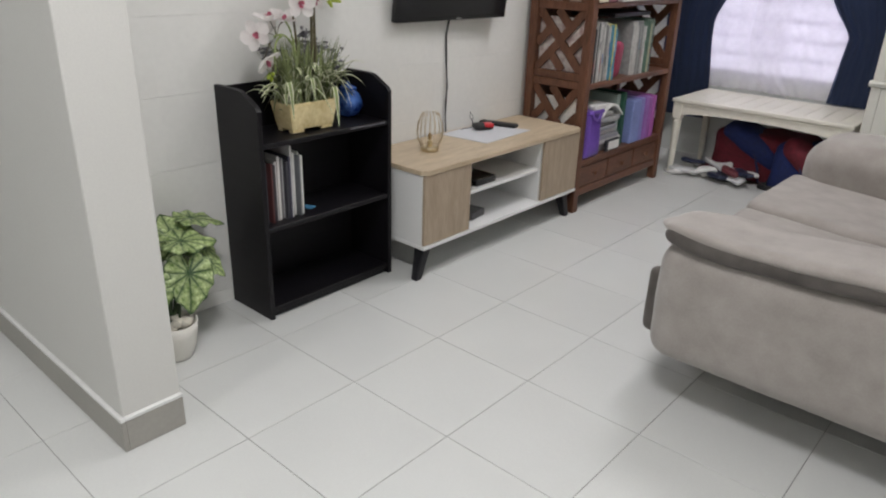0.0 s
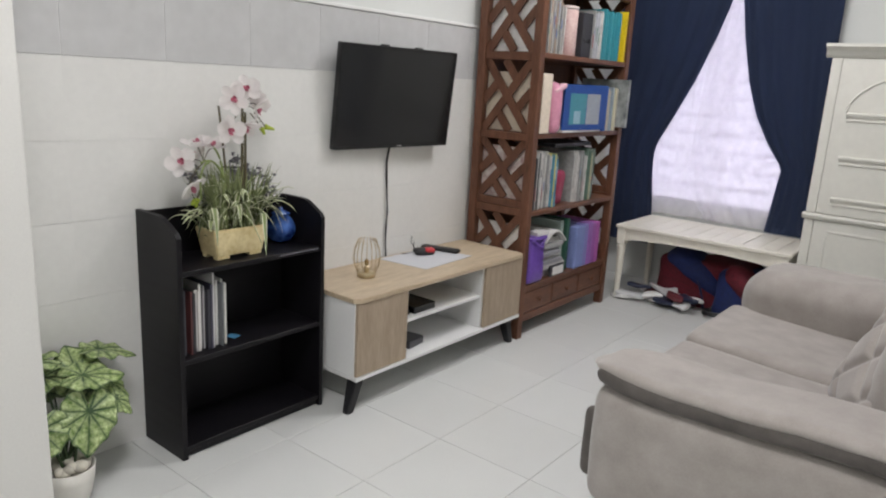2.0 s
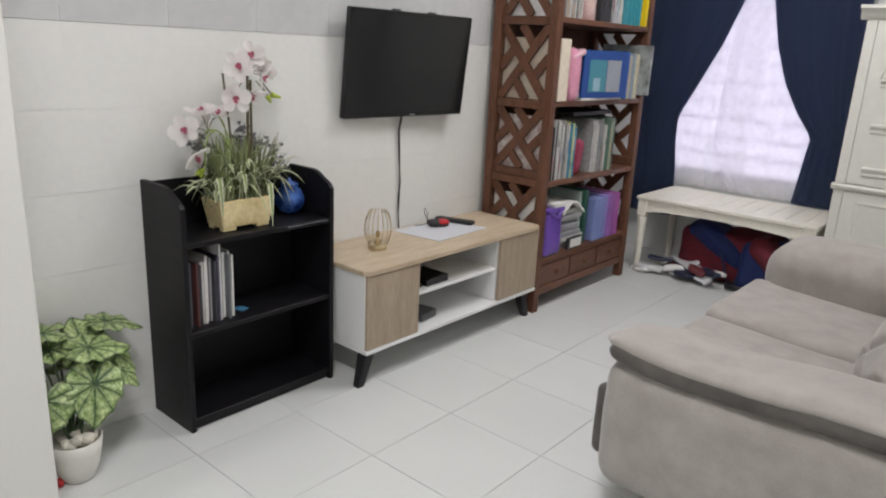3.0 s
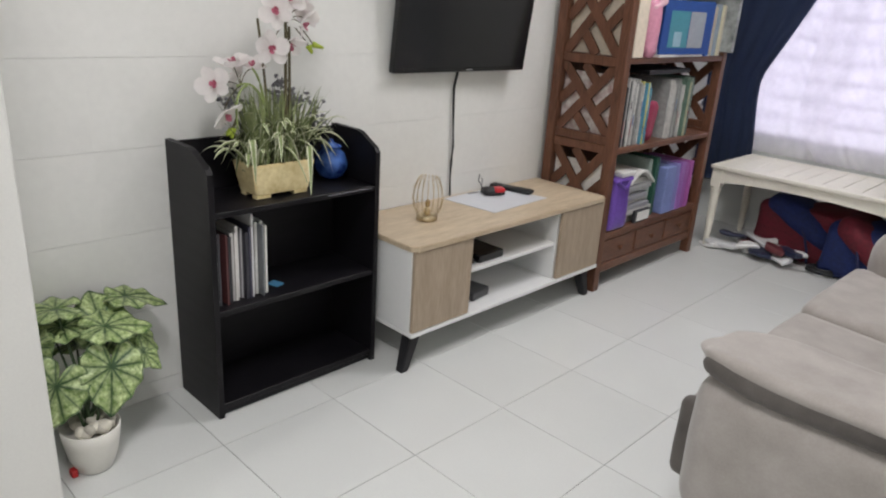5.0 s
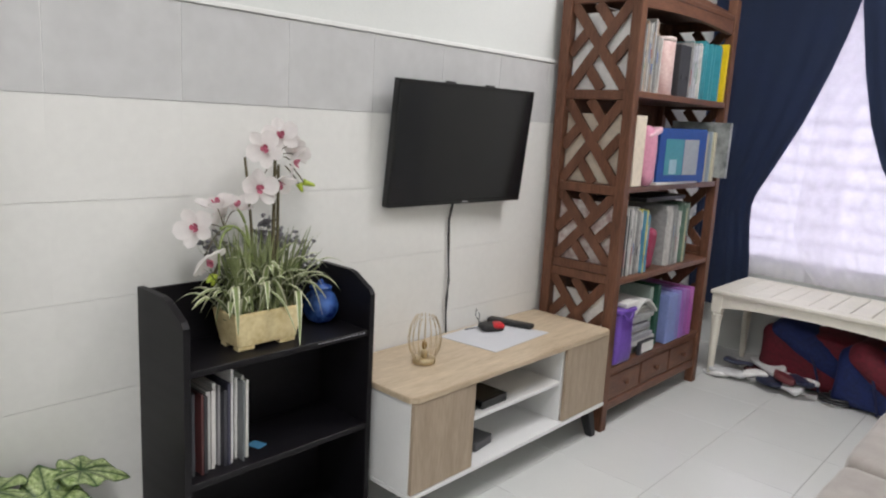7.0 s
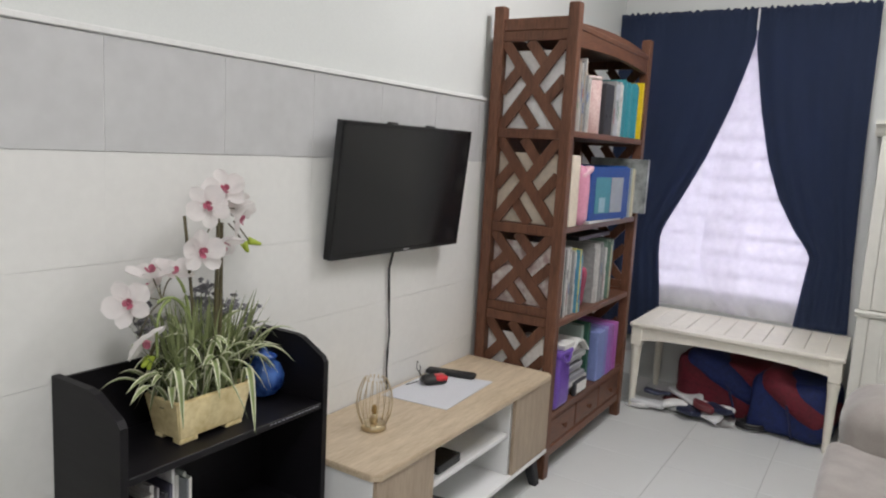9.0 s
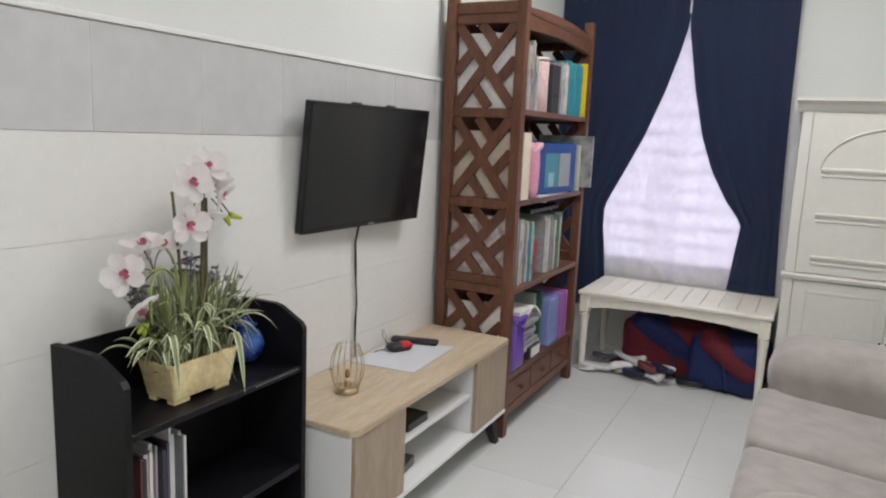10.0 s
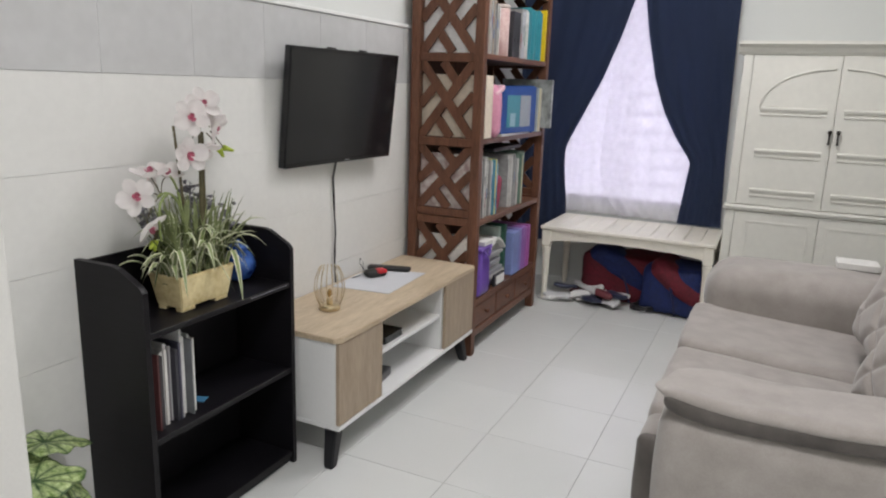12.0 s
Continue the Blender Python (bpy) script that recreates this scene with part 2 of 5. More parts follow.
tagged(part("wall_far_west", B(LEFT_X - 0.12, BACK_Y, 0, LEFT_X, -0.536, CEIL_Z, bevel=0), PAINT), "plain white painted wall", "wall", kind="structure")
PIER = (-0.710, -0.536, 0.584)
wall_pier = tagged(part("wall_pier", B(LEFT_X, PIER[0] + 0.008, 0, PIER[2] - 0.008, PIER[1], CEIL_Z, bevel=0.004, seg=2), PAINT_BEIGE), "off-white painted end of a partition wall", "wall", kind="structure")
bm = B(LEFT_X, PIER[0] - 0.004, 0, PIER[2] + 0.004, PIER[0] + 0.008, 0.095, bevel=0.002)
box(bm, PIER[2] - 0.008, PIER[0] + 0.008, 0, PIER[2] + 0.004, PIER[1], 0.095, bevel=0.002)
base = tagged(part("baseboard", bm, SKIRT), "grey tile baseboard with a white top edge", "baseboard", kind="structure")
bm = B(LEFT_X, PIER[0] - 0.006, 0.095, PIER[2] + 0.006, PIER[0] + 0.0075, 0.107, bevel=0.002)
box(bm, PIER[2] - 0.0075, PIER[0] + 0.0075, 0.095, PIER[2] + 0.006, PIER[1], 0.107, bevel=0.002)
part("top_edge", bm, GROUT_W, base)

# window wall with its opening
WX0, WX1, WZ0, WZ1 = 0.12, 1.30, 0.56, 2.12
bm = B(-0.15, WIN_Y, 0, WX0, WIN_Y + 0.15, CEIL_Z, bevel=0)
box(bm, WX1, WIN_Y, 0, ROOM_R, WIN_Y + 0.15, CEIL_Z, bevel=0)
box(bm, WX0, WIN_Y, 0, WX1, WIN_Y + 0.15, WZ0, bevel=0)
box(bm, WX0, WIN_Y, WZ1, WX1, WIN_Y + 0.15, CEIL_Z, bevel=0)
tagged(part("wall_north", bm, PAINT), "white painted wall with a curtained window", "wall", kind="structure")
window = tagged(thing("window_1", (0.71, WIN_Y + 0.08, WZ0), "louvred window with frosted glass blades behind sheer cloth", "window"), kind="structure")
bm = bmesh.new()
for x0, x1 in ((WX0, WX0 + 0.04), (0.508, 0.512), (0.898, 0.902), (WX1 - 0.04, WX1)):
    deep = 0.045 if x1 - x0 > 0.02 else 0.006
    box(bm, x0, WIN_Y + 0.0755 - deep, WZ0 + 0.0402, x1, WIN_Y + 0.0755 + deep, WZ1 - 0.0402, bevel=0.001)
box(bm, WX0, WIN_Y + 0.05, WZ0, WX1, WIN_Y + 0.10, WZ0 + 0.04)
box(bm, WX0, WIN_Y + 0.05, WZ1 - 0.04, WX1, WIN_Y + 0.10, WZ1)
part("window_frame", bm, ALU, window)
for x0, x1 in ((WX0 + 0.0402, 0.5078), (0.5122, 0.8978), (0.9022, WX1 - 0.0402)):
    z = WZ0 + 0.09 + (0.03 if x0 > 0.6 and x0 < 0.9 else 0.0)
    while z < WZ1 - 0.06:
        part("pane", B(x0, WIN_Y + 0.073, z - 0.068, x1, WIN_Y + 0.078, z + 0.068, bevel=0, turn=pose(0, 0, 0, -27)), FROST, window)
        z += 0.115
tagged(part("backdrop", B(-1.2, WIN_Y + 1.2, -0.6, 2.8, WIN_Y + 1.22, 3.6, bevel=0), DAY), "pale hazy daylight outside the window", "backdrop", kind="structure")

# ---- curtains ----
def drape(name, mat, parent, top, bottom, y, left, right, folds, depth, nz=40, nu=90, thick=0.002):
    """A hanging cloth: left and right give its edges by height, folds ripple it."""
    bm = bmesh.new()
    rows = []
    for i in range(nz + 1):
        z = top + (bottom - top) * i / nz
        a, b = left(z), right(z)
        full = abs(right(top) - left(top))
        tight = max(0.25, abs(b - a) / full)
        row = []
        for k in range(nu + 1):
            u = k / nu
            w = u + 0.03 * math.sin(5 * u + 0.4) * math.sin(math.pi * u)
            fold = math.sin(2 * math.pi * folds * w) + 0.4 * math.sin(2 * math.pi * folds * 0.37 * u + 2.1)
            amp = depth * (0.45 + 0.55 * min(1, (top - z) / 0.35)) * (0.6 + 0.4 * tight)
            crest = 0.006 * math.sin(2 * math.pi * folds * 3.3 * w) * noise.noise(Vector((u * 9, y, 2.0))) if i == 0 else 0.0
            gather = 0.0035 * math.sin(2 * math.pi * folds * 3.3 * w) * max(0.0, 1 - (top - z) / 0.16)
            row.append(bm.verts.new((a + (b - a) * u, y + amp * fold + gather + 0.004 * noise.noise(Vector((u * 5, z * 3, y))), z + crest * 3)))
        rows.append(row)
    for a, b in zip(rows, rows[1:]):
        for k in range(nu):
            bm.faces.new((a[k], a[k + 1], b[k + 1], b[k]))
    if thick:
        bmesh.ops.solidify(bm, geom=bm.faces[:], thickness=thick)
    return part(name, bm, mat, parent, smooth=True)


def along(pairs):
    """A smooth width by height from (z, x) pairs, highest first."""
    def at(z):
        if z >= pairs[0][0]:
            return pairs[0][1]
        for (z0, x0), (z1, x1) in zip(pairs, pairs[1:]):
            if z >= z1:
                t = (z0 - z) / (z0 - z1)
                return x0 + (x1 - x0) * t
        return pairs[-1][1]
    return at


CUR_Y = 3.47
curtain_left = thing("curtain", (0.35, CUR_Y, 0.3), "navy blue curtain tied back beside the window", "curtain", "window curtains")
drape("cloth", NAVY, curtain_left, 2.222, 0.28, CUR_Y, along([(2.21, -0.005), (0.9, 0.02), (0.28, 0.03)]),
      along([(2.21, 0.766), (2.03, 0.766), (1.85, 0.722), (1.67, 0.668), (1.4, 0.570), (1.15, 0.452), (1.0, 0.378), (0.93, 0.350), (0.8, 0.352), (0.6, 0.375), (0.28, 0.40)]), 6, 0.0055)
curtain_right = thing("curtain", (1.25, CUR_Y, 0.49), "navy blue curtain tied back, its hem on the bench", "curtain", "window curtains")
drape("cloth", NAVY, curtain_right, 2.222, 0.495, CUR_Y, along([(2.21, 0.770), (2.03, 0.770), (1.67, 0.832), (1.4, 0.896), (1.2, 0.968), (1.03, 1.062), (0.92, 1.144), (0.88, 1.160), (0.8, 1.15), (0.495, 1.118)]),
      along([(2.21, 1.345), (1.5, 1.35), (0.9, 1.365), (0.495, 1.385)]), 5, 0.0065)
rod = thing("curtain_rod", (0.7, CUR_Y, 2.19), "thin white curtain rod above the window", "curtain rod")
part("rod", tube(bmesh.new(), [(-0.01, CUR_Y + 0.024, 2.19), (1.36, CUR_Y + 0.024, 2.19)], 0.006, 8), ALU, rod)
part("bracket", B(0.763, CUR_Y - 0.014, 2.10, 0.773, WIN_Y, 2.215), ALU, rod)
sheer = thing("sheer_curtain", (0.7, 3.525, 0.49), "thin white sheer curtain hanging before the louvres", "curtain")
drape("cloth", SHEER, sheer, 2.17, 0.50, 3.525, along([(2.17, 0.10), (0.5, 0.12)]), along([(2.17, 0.84), (1.2, 0.82), (0.7, 0.80), (0.5, 0.84)]), 7, 0.004, thick=0)
drape("cloth", SHEER, sheer, 2.17, 0.50, 3.513, along([(2.17, 0.66), (1.2, 0.60), (0.8, 0.58), (0.62, 0.64), (0.5, 0.74)]), along([(2.17, 1.32), (0.5, 1.30)]), 6, 0.004, thick=0)


# ---- black bookcase ----
BCY, BCX = 0.618, 0.25
bookcase = thing("bookcase", (0.12, 0.31, 0), "low black laminate bookcase with three open shelves", "bookcase")


def bookcase_side(y0):
    return solid(bmesh.new(), [(0.004, 0.0), (BCX, 0.0), (BCX, 0.775), (BCX - 0.012, 0.790), (0.165, 0.829), (0.140, 0.834), (0.004, 0.834)], "y", y0, y0 + 0.018)


part("side_panel", bookcase_side(0.0), BLACKWOOD, bookcase)
part("side_panel", bookcase_side(BCY - 0.018), BLACKWOOD, bookcase)
part("back_panel", B(0.004, 0.0182, 0.02, 0.012, BCY - 0.0182, 0.826, bevel=0), BLACKWOOD, bookcase)
for z in (0.045, 0.358, 0.662):
    part("shelf", B(0.0122, 0.0184, z - 0.018, BCX - 0.004, BCY - 0.0184, z, bevel=0.0015), BLACKWOOD, bookcase)
part("plinth", B(BCX - 0.03, 0.0184, 0.004, BCX - 0.014, BCY - 0.0184, 0.0268, bevel=0.001), BLACKWOOD, bookcase)
bm = bmesh.new()
for i in range(13):
    box(bm, BCX - 0.0042, 0.41 + i * 0.014, 0.6545, BCX - 0.0034, 0.418 + i * 0.014, 0.657, bevel=0)
part("dashed_mark", bm, plain("pale_dashes", (0.35, 0.35, 0.4)), bookcase)


def book(at, size, color, lean=0.0, name="book", label="", mat=None, turn=0.0, group="", cover=0.0018):
    """A book standing on at (its near lower corner): depth, thickness and height; pages set in from the cover."""
    d, w, h = size
    m = Matrix.Translation(at) @ pose(0, 0, 0, lean, 0, turn)
    t = thing(name, tuple(m @ Vector((-d / 2, w / 2, 0))), label, "book", group)
    mat = mat or plain(name + "_cover", color, 0.45, 0.12)
    bm = bmesh.new()
    box(bm, -d, 0, 0, 0, cover, h, bevel=0), box(bm, -d, w - cover, 0, 0, w, h, bevel=0), box(bm, -0.002, cover, 0, 0, w - cover, h, bevel=0)
    bm.transform(m)
    part("cover", bm, mat, t)
    if w > 0.006:
        bm = B(-d + 0.003, cover * 1.05, 0.003, -0.0021, w - cover * 1.05, h - 0.004, bevel=0)
        bm.transform(m)
        part("pages", bm, PAPER, t)
    return t


random.seed(5)
y = 0.024
ROW = []
for w, h, color, word in ((0.007, 0.245, (0.30, 0.48, 0.52), "thin pale blue paperback"), (0.005, 0.240, (0.70, 0.70, 0.68), "thin white paperback"), (0.008, 0.228, (0.05, 0.05, 0.06), "dark paperback"),
                          (0.010, 0.215, (0.17, 0.03, 0.035), "dark red paperback"), (0.006, 0.222, (0.10, 0.035, 0.035), "dark maroon paperback"), (0.010, 0.215, (0.03, 0.03, 0.035), "black hardback"),
                          (0.012, 0.22, (0.50, 0.49, 0.47), "grey white hardback"), (0.009, 0.222, (0.66, 0.63, 0.60), "off-white hardback"), (0.010, 0.233, (0.74, 0.73, 0.71), "white paperback"),
                          (0.006, 0.226, (0.34, 0.33, 0.34), "grey paperback"), (0.009, 0.215, (0.04, 0.04, 0.05), "black paperback"), (0.008, 0.232, (0.06, 0.06, 0.09), "dark blue paperback"),
                          (0.007, 0.268, (0.68, 0.67, 0.66), "tall thin white book"), (0.007, 0.22, (0.05, 0.05, 0.06), "thin black book"), (0.009, 0.236, (0.72, 0.71, 0.68), "white paperback"),
                          (0.005, 0.230, (0.16, 0.17, 0.18), "thin dark grey book"), (0.008, 0.238, (0.62, 0.64, 0.60), "pale grey paperback"), (0.007, 0.224, (0.70, 0.69, 0.64), "thin cream book")):
    ROW.append((w, h, color, word + " standing on a black shelf"))
for w, h, color, label in ROW:
    book((0.205 + random.uniform(-0.02, 0.012), y, 0.3585), (0.15 + random.uniform(-0.02, 0.01), w, h), color, label=label, group="books on the black bookcase")
    y += w + 0.0025
flat = thing("booklet", (0.18, 0.27, 0.358), "small bright blue booklet lying on a black shelf", "booklet")
part("cover", B(0.135, 0.247, 0.3585, 0.180, 0.282, 0.3615, bevel=0.001, turn=pose(0, 0, 0, 0, 0, 18)), plain("bright_blue_card", (0.06, 0.20, 0.34), 0.4), flat)

# blue jar on the top shelf
jar = thing("ceramic_jar", (0.085, 0.538, 0.662), "round cobalt blue glazed jar on the bookcase", "jar")
part("body", lathe(bmesh.new(), [(0.026, 0.0), (0.045, 0.012), (0.057, 0.04), (0.057, 0.062), (0.045, 0.09), (0.031, 0.102), (0.033, 0.108)], (0.085, 0.538, 0.6625)), COBALT, jar, smooth=True)
part("lid", lathe(bmesh.new(), [(0.036, 0.109), (0.036, 0.113), (0.022, 0.122), (0.008, 0.125), (0.009, 0.133), (0.003, 0.137)], (0.085, 0.538, 0.6625)), COBALT, jar, smooth=True)

# planter with artificial orchids
planter = thing("orchid_planter", (0.12, 0.29, 0.662), "yellow ceramic planter of artificial white orchids and striped grass", "plant")
PX, PY, PZ = 0.145, 0.277, 0.6625


def trough(bm, w0, d0, w1, d1, z0, z1, wall):
    """A tapered trough: outside and inside faces with a rim."""
    rings = []
    for w, d, z in ((w0, d0, z0), (w1, d1, z1), (w1 - wall, d1 - wall, z1), (w0 - wall, d0 - wall, z0 + 0.03)):
        rings.append([bm.verts.new((PX + sx * d, PY + sy * w, PZ + z)) for sx, sy in ((-1, -1), (1, -1), (1, 1), (-1, 1))])
    for a, b in zip(rings, rings[1:]):
        for i in range(4):
            j = (i + 1) % 4
            bm.faces.new((a[i], a[j], b[j], b[i]))
    bm.faces.new(rings[0][::-1])
    bm.faces.new(rings[-1])
    return bm


bm = trough(bmesh.new(), 0.093, 0.048, 0.110, 0.061, 0.012, 0.108, 0.009)
bmesh.ops.bevel(bm, geom=[e for e in bm.edges], offset=0.003, segments=2, affect="EDGES")
part("trough", bm, CLAY, planter)
for sx in (-1, 1):
    for sy in (-1, 1):
        part("foot", B(PX + sx * 0.033 - 0.014, PY + sy * 0.066 - 0.026, PZ, PX + sx * 0.033 + 0.014, PY + sy * 0.066 + 0.026, PZ + 0.0135), CLAY, planter)
part("moss", cushion(bmesh.new(), (0.088, 0.180, 0.03), 0.012, 0.2, 8, Matrix.Translation((PX, PY, PZ + 0.085)), 0.005), SOIL, planter, smooth=True)


def striped_leaf_material():
    m = material("striped_grass_blade", (0.17, 0.22, 0.075), 0.55, var=0.25, scale=20)
    n, l = m.node_tree.nodes, m.node_tree.links
    at = n.new("ShaderNodeAttribute")
    at.attribute_name = "across"
    mix = n.new("ShaderNodeMix")
    mix.data_type = "RGBA"
    mix.inputs["B"].default_value = (0.74, 0.74, 0.55, 1)
    ramp = n.new("ShaderNodeValToRGB")
    ramp.color_ramp.elements[0].position, ramp.color_ramp.elements[1].position = 0.45, 0.85
    l.new(at.outputs["Fac"], ramp.inputs["Fac"])
    l.new(ramp.outputs["Color"], mix.inputs["Factor"])
    b = n["Principled BSDF"]
    l.new(b.inputs["Base Color"].links[0].from_socket, mix.inputs["A"])
    l.new(mix.outputs["Result"], b.inputs["Base Color"])
    return m


STRIPE = striped_leaf_material()
STEM = plain("brown_green_stem", (0.10, 0.085, 0.04), 0.6, 0.25)
GREEN = plain("leaf_green", (0.21, 0.245, 0.105), 0.6, 0.35)
LIME = plain("lime_bud_green", (0.32, 0.40, 0.04), 0.5, 0.15)
SAGE = plain("grey_sage", (0.17, 0.165, 0.18), 0.8, 0.25)
BRANCH = plain("pale_green_branch", (0.24, 0.30, 0.10), 0.5, 0.2)
PETAL = material("white_silk_petal", (0.86, 0.83, 0.81), 0.7, var=0.05, scale=30)
pn, pl = PETAL.node_tree.nodes, PETAL.node_tree.links
glow_through, both = pn.new("ShaderNodeBsdfTranslucent"), pn.new("ShaderNodeMixShader")
glow_through.inputs["Color"].default_value = (0.90, 0.85, 0.84, 1)
both.inputs[0].default_value = 0.4
pl.new(pn["Principled BSDF"].outputs[0], both.inputs[1]), pl.new(glow_through.outputs[0], both.inputs[2])
pl.new(both.outputs[0], pn["Material Output"].inputs["Surface"])
PINK = plain("pink_petal_throat", (0.52, 0.15, 0.22), 0.6, 0.3)


def blade(bm, a, b, c, width, layer, n=9, side=None):
    """An arched grass blade from a over b to c, folded along its middle, pale at its edges."""
    pts = curve_points(a, b, c, n)
    rows = []
    for i, p in enumerate(pts):
        way = (pts[min(i + 1, n)] - pts[max(i - 1, 0)]).normalized()
        s = way.cross(Vector((0, 0, 1)))
        s = s.normalized() if s.length > 0.05 else Vector((1, 0, 0))
        up = s.cross(way)
        t = i / n
        w = width * (0.55 + 0.9 * t) * (1 - t ** 3) + 0.0004
        row = []
        for k, (o, h) in enumerate(((-1, 0.25), (-0.45, 0.05), (0, 0), (0.45, 0.05), (1, 0.25))):
            v = bm.verts.new(p + s * w * o + up * w * h)
            v[layer] = abs(o)
            row.append(v)
        rows.append(row)
    for r, q in zip(rows, rows[1:]):
        for k in range(4):
            bm.faces.new((r[k], r[k + 1], q[k + 1], q[k]))


random.seed(11)
for tuft in range(5):
    bm = bmesh.new()
    layer = bm.verts.layers.float.new("across")
    for i in range(20):
        ang = random.uniform(0, 2 * math.pi)
        base = Vector((PX + random.uniform(-0.035, 0.04), PY - 0.075 + tuft * 0.04 + random.uniform(-0.025, 0.025), PZ + 0.09))
        reach, rise = random.uniform(0.08, 0.20) + (0.05 if math.sin(ang) > 0.6 else 0), random.uniform(0.08, 0.19)
        drop = random.choice((random.uniform(-0.45, 0.25), random.uniform(0.2, 0.8), random.uniform(0.6, 1.1)))
        tip = base + Vector((math.cos(ang) * reach * 0.75, math.sin(ang) * reach, rise * drop))
        tip.x = max(tip.x, 0.02)
        mid = base + Vector((math.cos(ang) * reach * 0.38, math.sin(ang) * reach * 0.48, rise * 1.15))
        mid.x = max(mid.x, 0.02)
        blade(bm, base, mid, tip, random.uniform(0.0080, 0.0125), layer)
    part("grass_tuft", bm, STRIPE, planter, smooth=True)
# dense upright ribbons between the stems
bm = bmesh.new()
layer = bm.verts.layers.float.new("across")
for i in range(170):
    base = Vector((PX + random.uniform(-0.045, 0.045), PY + random.uniform(-0.08, 0.09), PZ + 0.085))
    lean = base.y - PY
    tip = base + Vector((random.uniform(-0.05, 0.05), lean * 0.6 + random.uniform(-0.06, 0.07), random.uniform(0.10, 0.25)))
    tip.x = max(tip.x, 0.015)
    blade(bm, base, (base + tip) / 2 + Vector((0, 0, 0.04)), tip, random.uniform(0.0022, 0.0046), layer, 5)
part("fine_grass", bm, GREEN, planter, smooth=True)
bm = bmesh.new()
for i in range(26):
    left = i > 19
    base = Vector((PX - 0.02, PY + (random.uniform(-0.06, -0.03) if left else random.uniform(0.02, 0.08)), PZ + 0.1))
    if left:
        tip = Vector((random.uniform(0.05, 0.12), PY + random.uniform(-0.13, -0.05), PZ + random.uniform(0.22, 0.34)))
    else:
        tip = Vector((random.uniform(0.04, 0.15), PY + random.uniform(0.06, 0.21), 0))
        tip.z = PZ + 0.36 - 0.55 * (tip.y - PY - 0.06) + random.uniform(-0.09, 0.0)
    tube(bm, curve_points(base, (base + tip) / 2 + Vector((0, -0.02, 0.04)), tip, 6), 0.0015, 4)
    for k in range(4):
        end = tip + Vector((random.uniform(-0.018, 0.018), random.uniform(-0.022, 0.024), random.uniform(-0.03, 0.012)))
        tube(bm, [tip - Vector((0, 0, 0.035)), end], 0.001, 4)
        for j in range(3):
            bmesh.ops.create_icosphere(bm, subdivisions=1, radius=random.uniform(0.0045, 0.0075), matrix=Matrix.Translation(end + Vector((random.uniform(-0.006, 0.006), random.uniform(-0.007, 0.007), random.uniform(-0.004, 0.004)))) @ Matrix.Diagonal((1, 1, 0.75, 1)))
part("dried_bud_spray", bm, SAGE, planter, smooth=True)
for pts, r0, r1 in ((((PX, 0.318, PZ + 0.08), (PX + 0.004, 0.320, PZ + 0.33), (PX + 0.012, 0.318, PZ + 0.535)), 0.0062, 0.0042), (((PX - 0.004, 0.335, PZ + 0.08), (PX, 0.337, PZ + 0.30), (PX + 0.006, 0.333, PZ + 0.50)), 0.0055, 0.004),
                    (((PX, 0.270, PZ + 0.08), (PX - 0.004, 0.262, PZ + 0.30), (PX, 0.232, PZ + 0.52)), 0.0042, 0.0036)):
    part("stem", tube(bmesh.new(), curve_points(*pts, 10), r0, 8, r1), STEM, planter, smooth=True)
for pts in (((PX, 0.262, PZ + 0.22), (PX + 0.01, 0.225, PZ + 0.37), (PX + 0.015, 0.150, PZ + 0.335)), ((PX + 0.012, 0.185, PZ + 0.335), (PX + 0.02, 0.135, PZ + 0.33), (PX + 0.03, 0.140, PZ + 0.215)),
            ((PX, 0.245, PZ + 0.28), (PX + 0.005, 0.235, PZ + 0.36), (PX + 0.005, 0.205, PZ + 0.385))):
    part("branch", tube(bmesh.new(), curve_points(*pts, 10), 0.0042, 6, 0.003), BRANCH, planter, smooth=True)


def petal(bm, length, width, turn, curl):
    """One petal from its root, widest past its middle, cupped, with a crimped edge."""
    rows = []
    for i in range(8):
        t = i / 7
        w = width * (0.16 + 0.84 * math.sin(math.pi * min(1, 0.62 * t + 0.10)) ** 1.4) * math.sqrt(max(0.0, 1 - t ** 6)) + 0.0006
        row = [bm.verts.new(turn @ Vector((o * w, length * t, curl * t * t + 0.45 * w * o * o - 0.2 * curl + 0.05 * width * math.sin(9 * t + 4 * o)))) for o in (-1, -0.6, -0.2, 0.2, 0.6, 1)]
        rows.append(row)
    for a, b in zip(rows, rows[1:]):
        for k in range(5):
            bm.faces.new((a[k], a[k + 1], b[k + 1], b[k]))


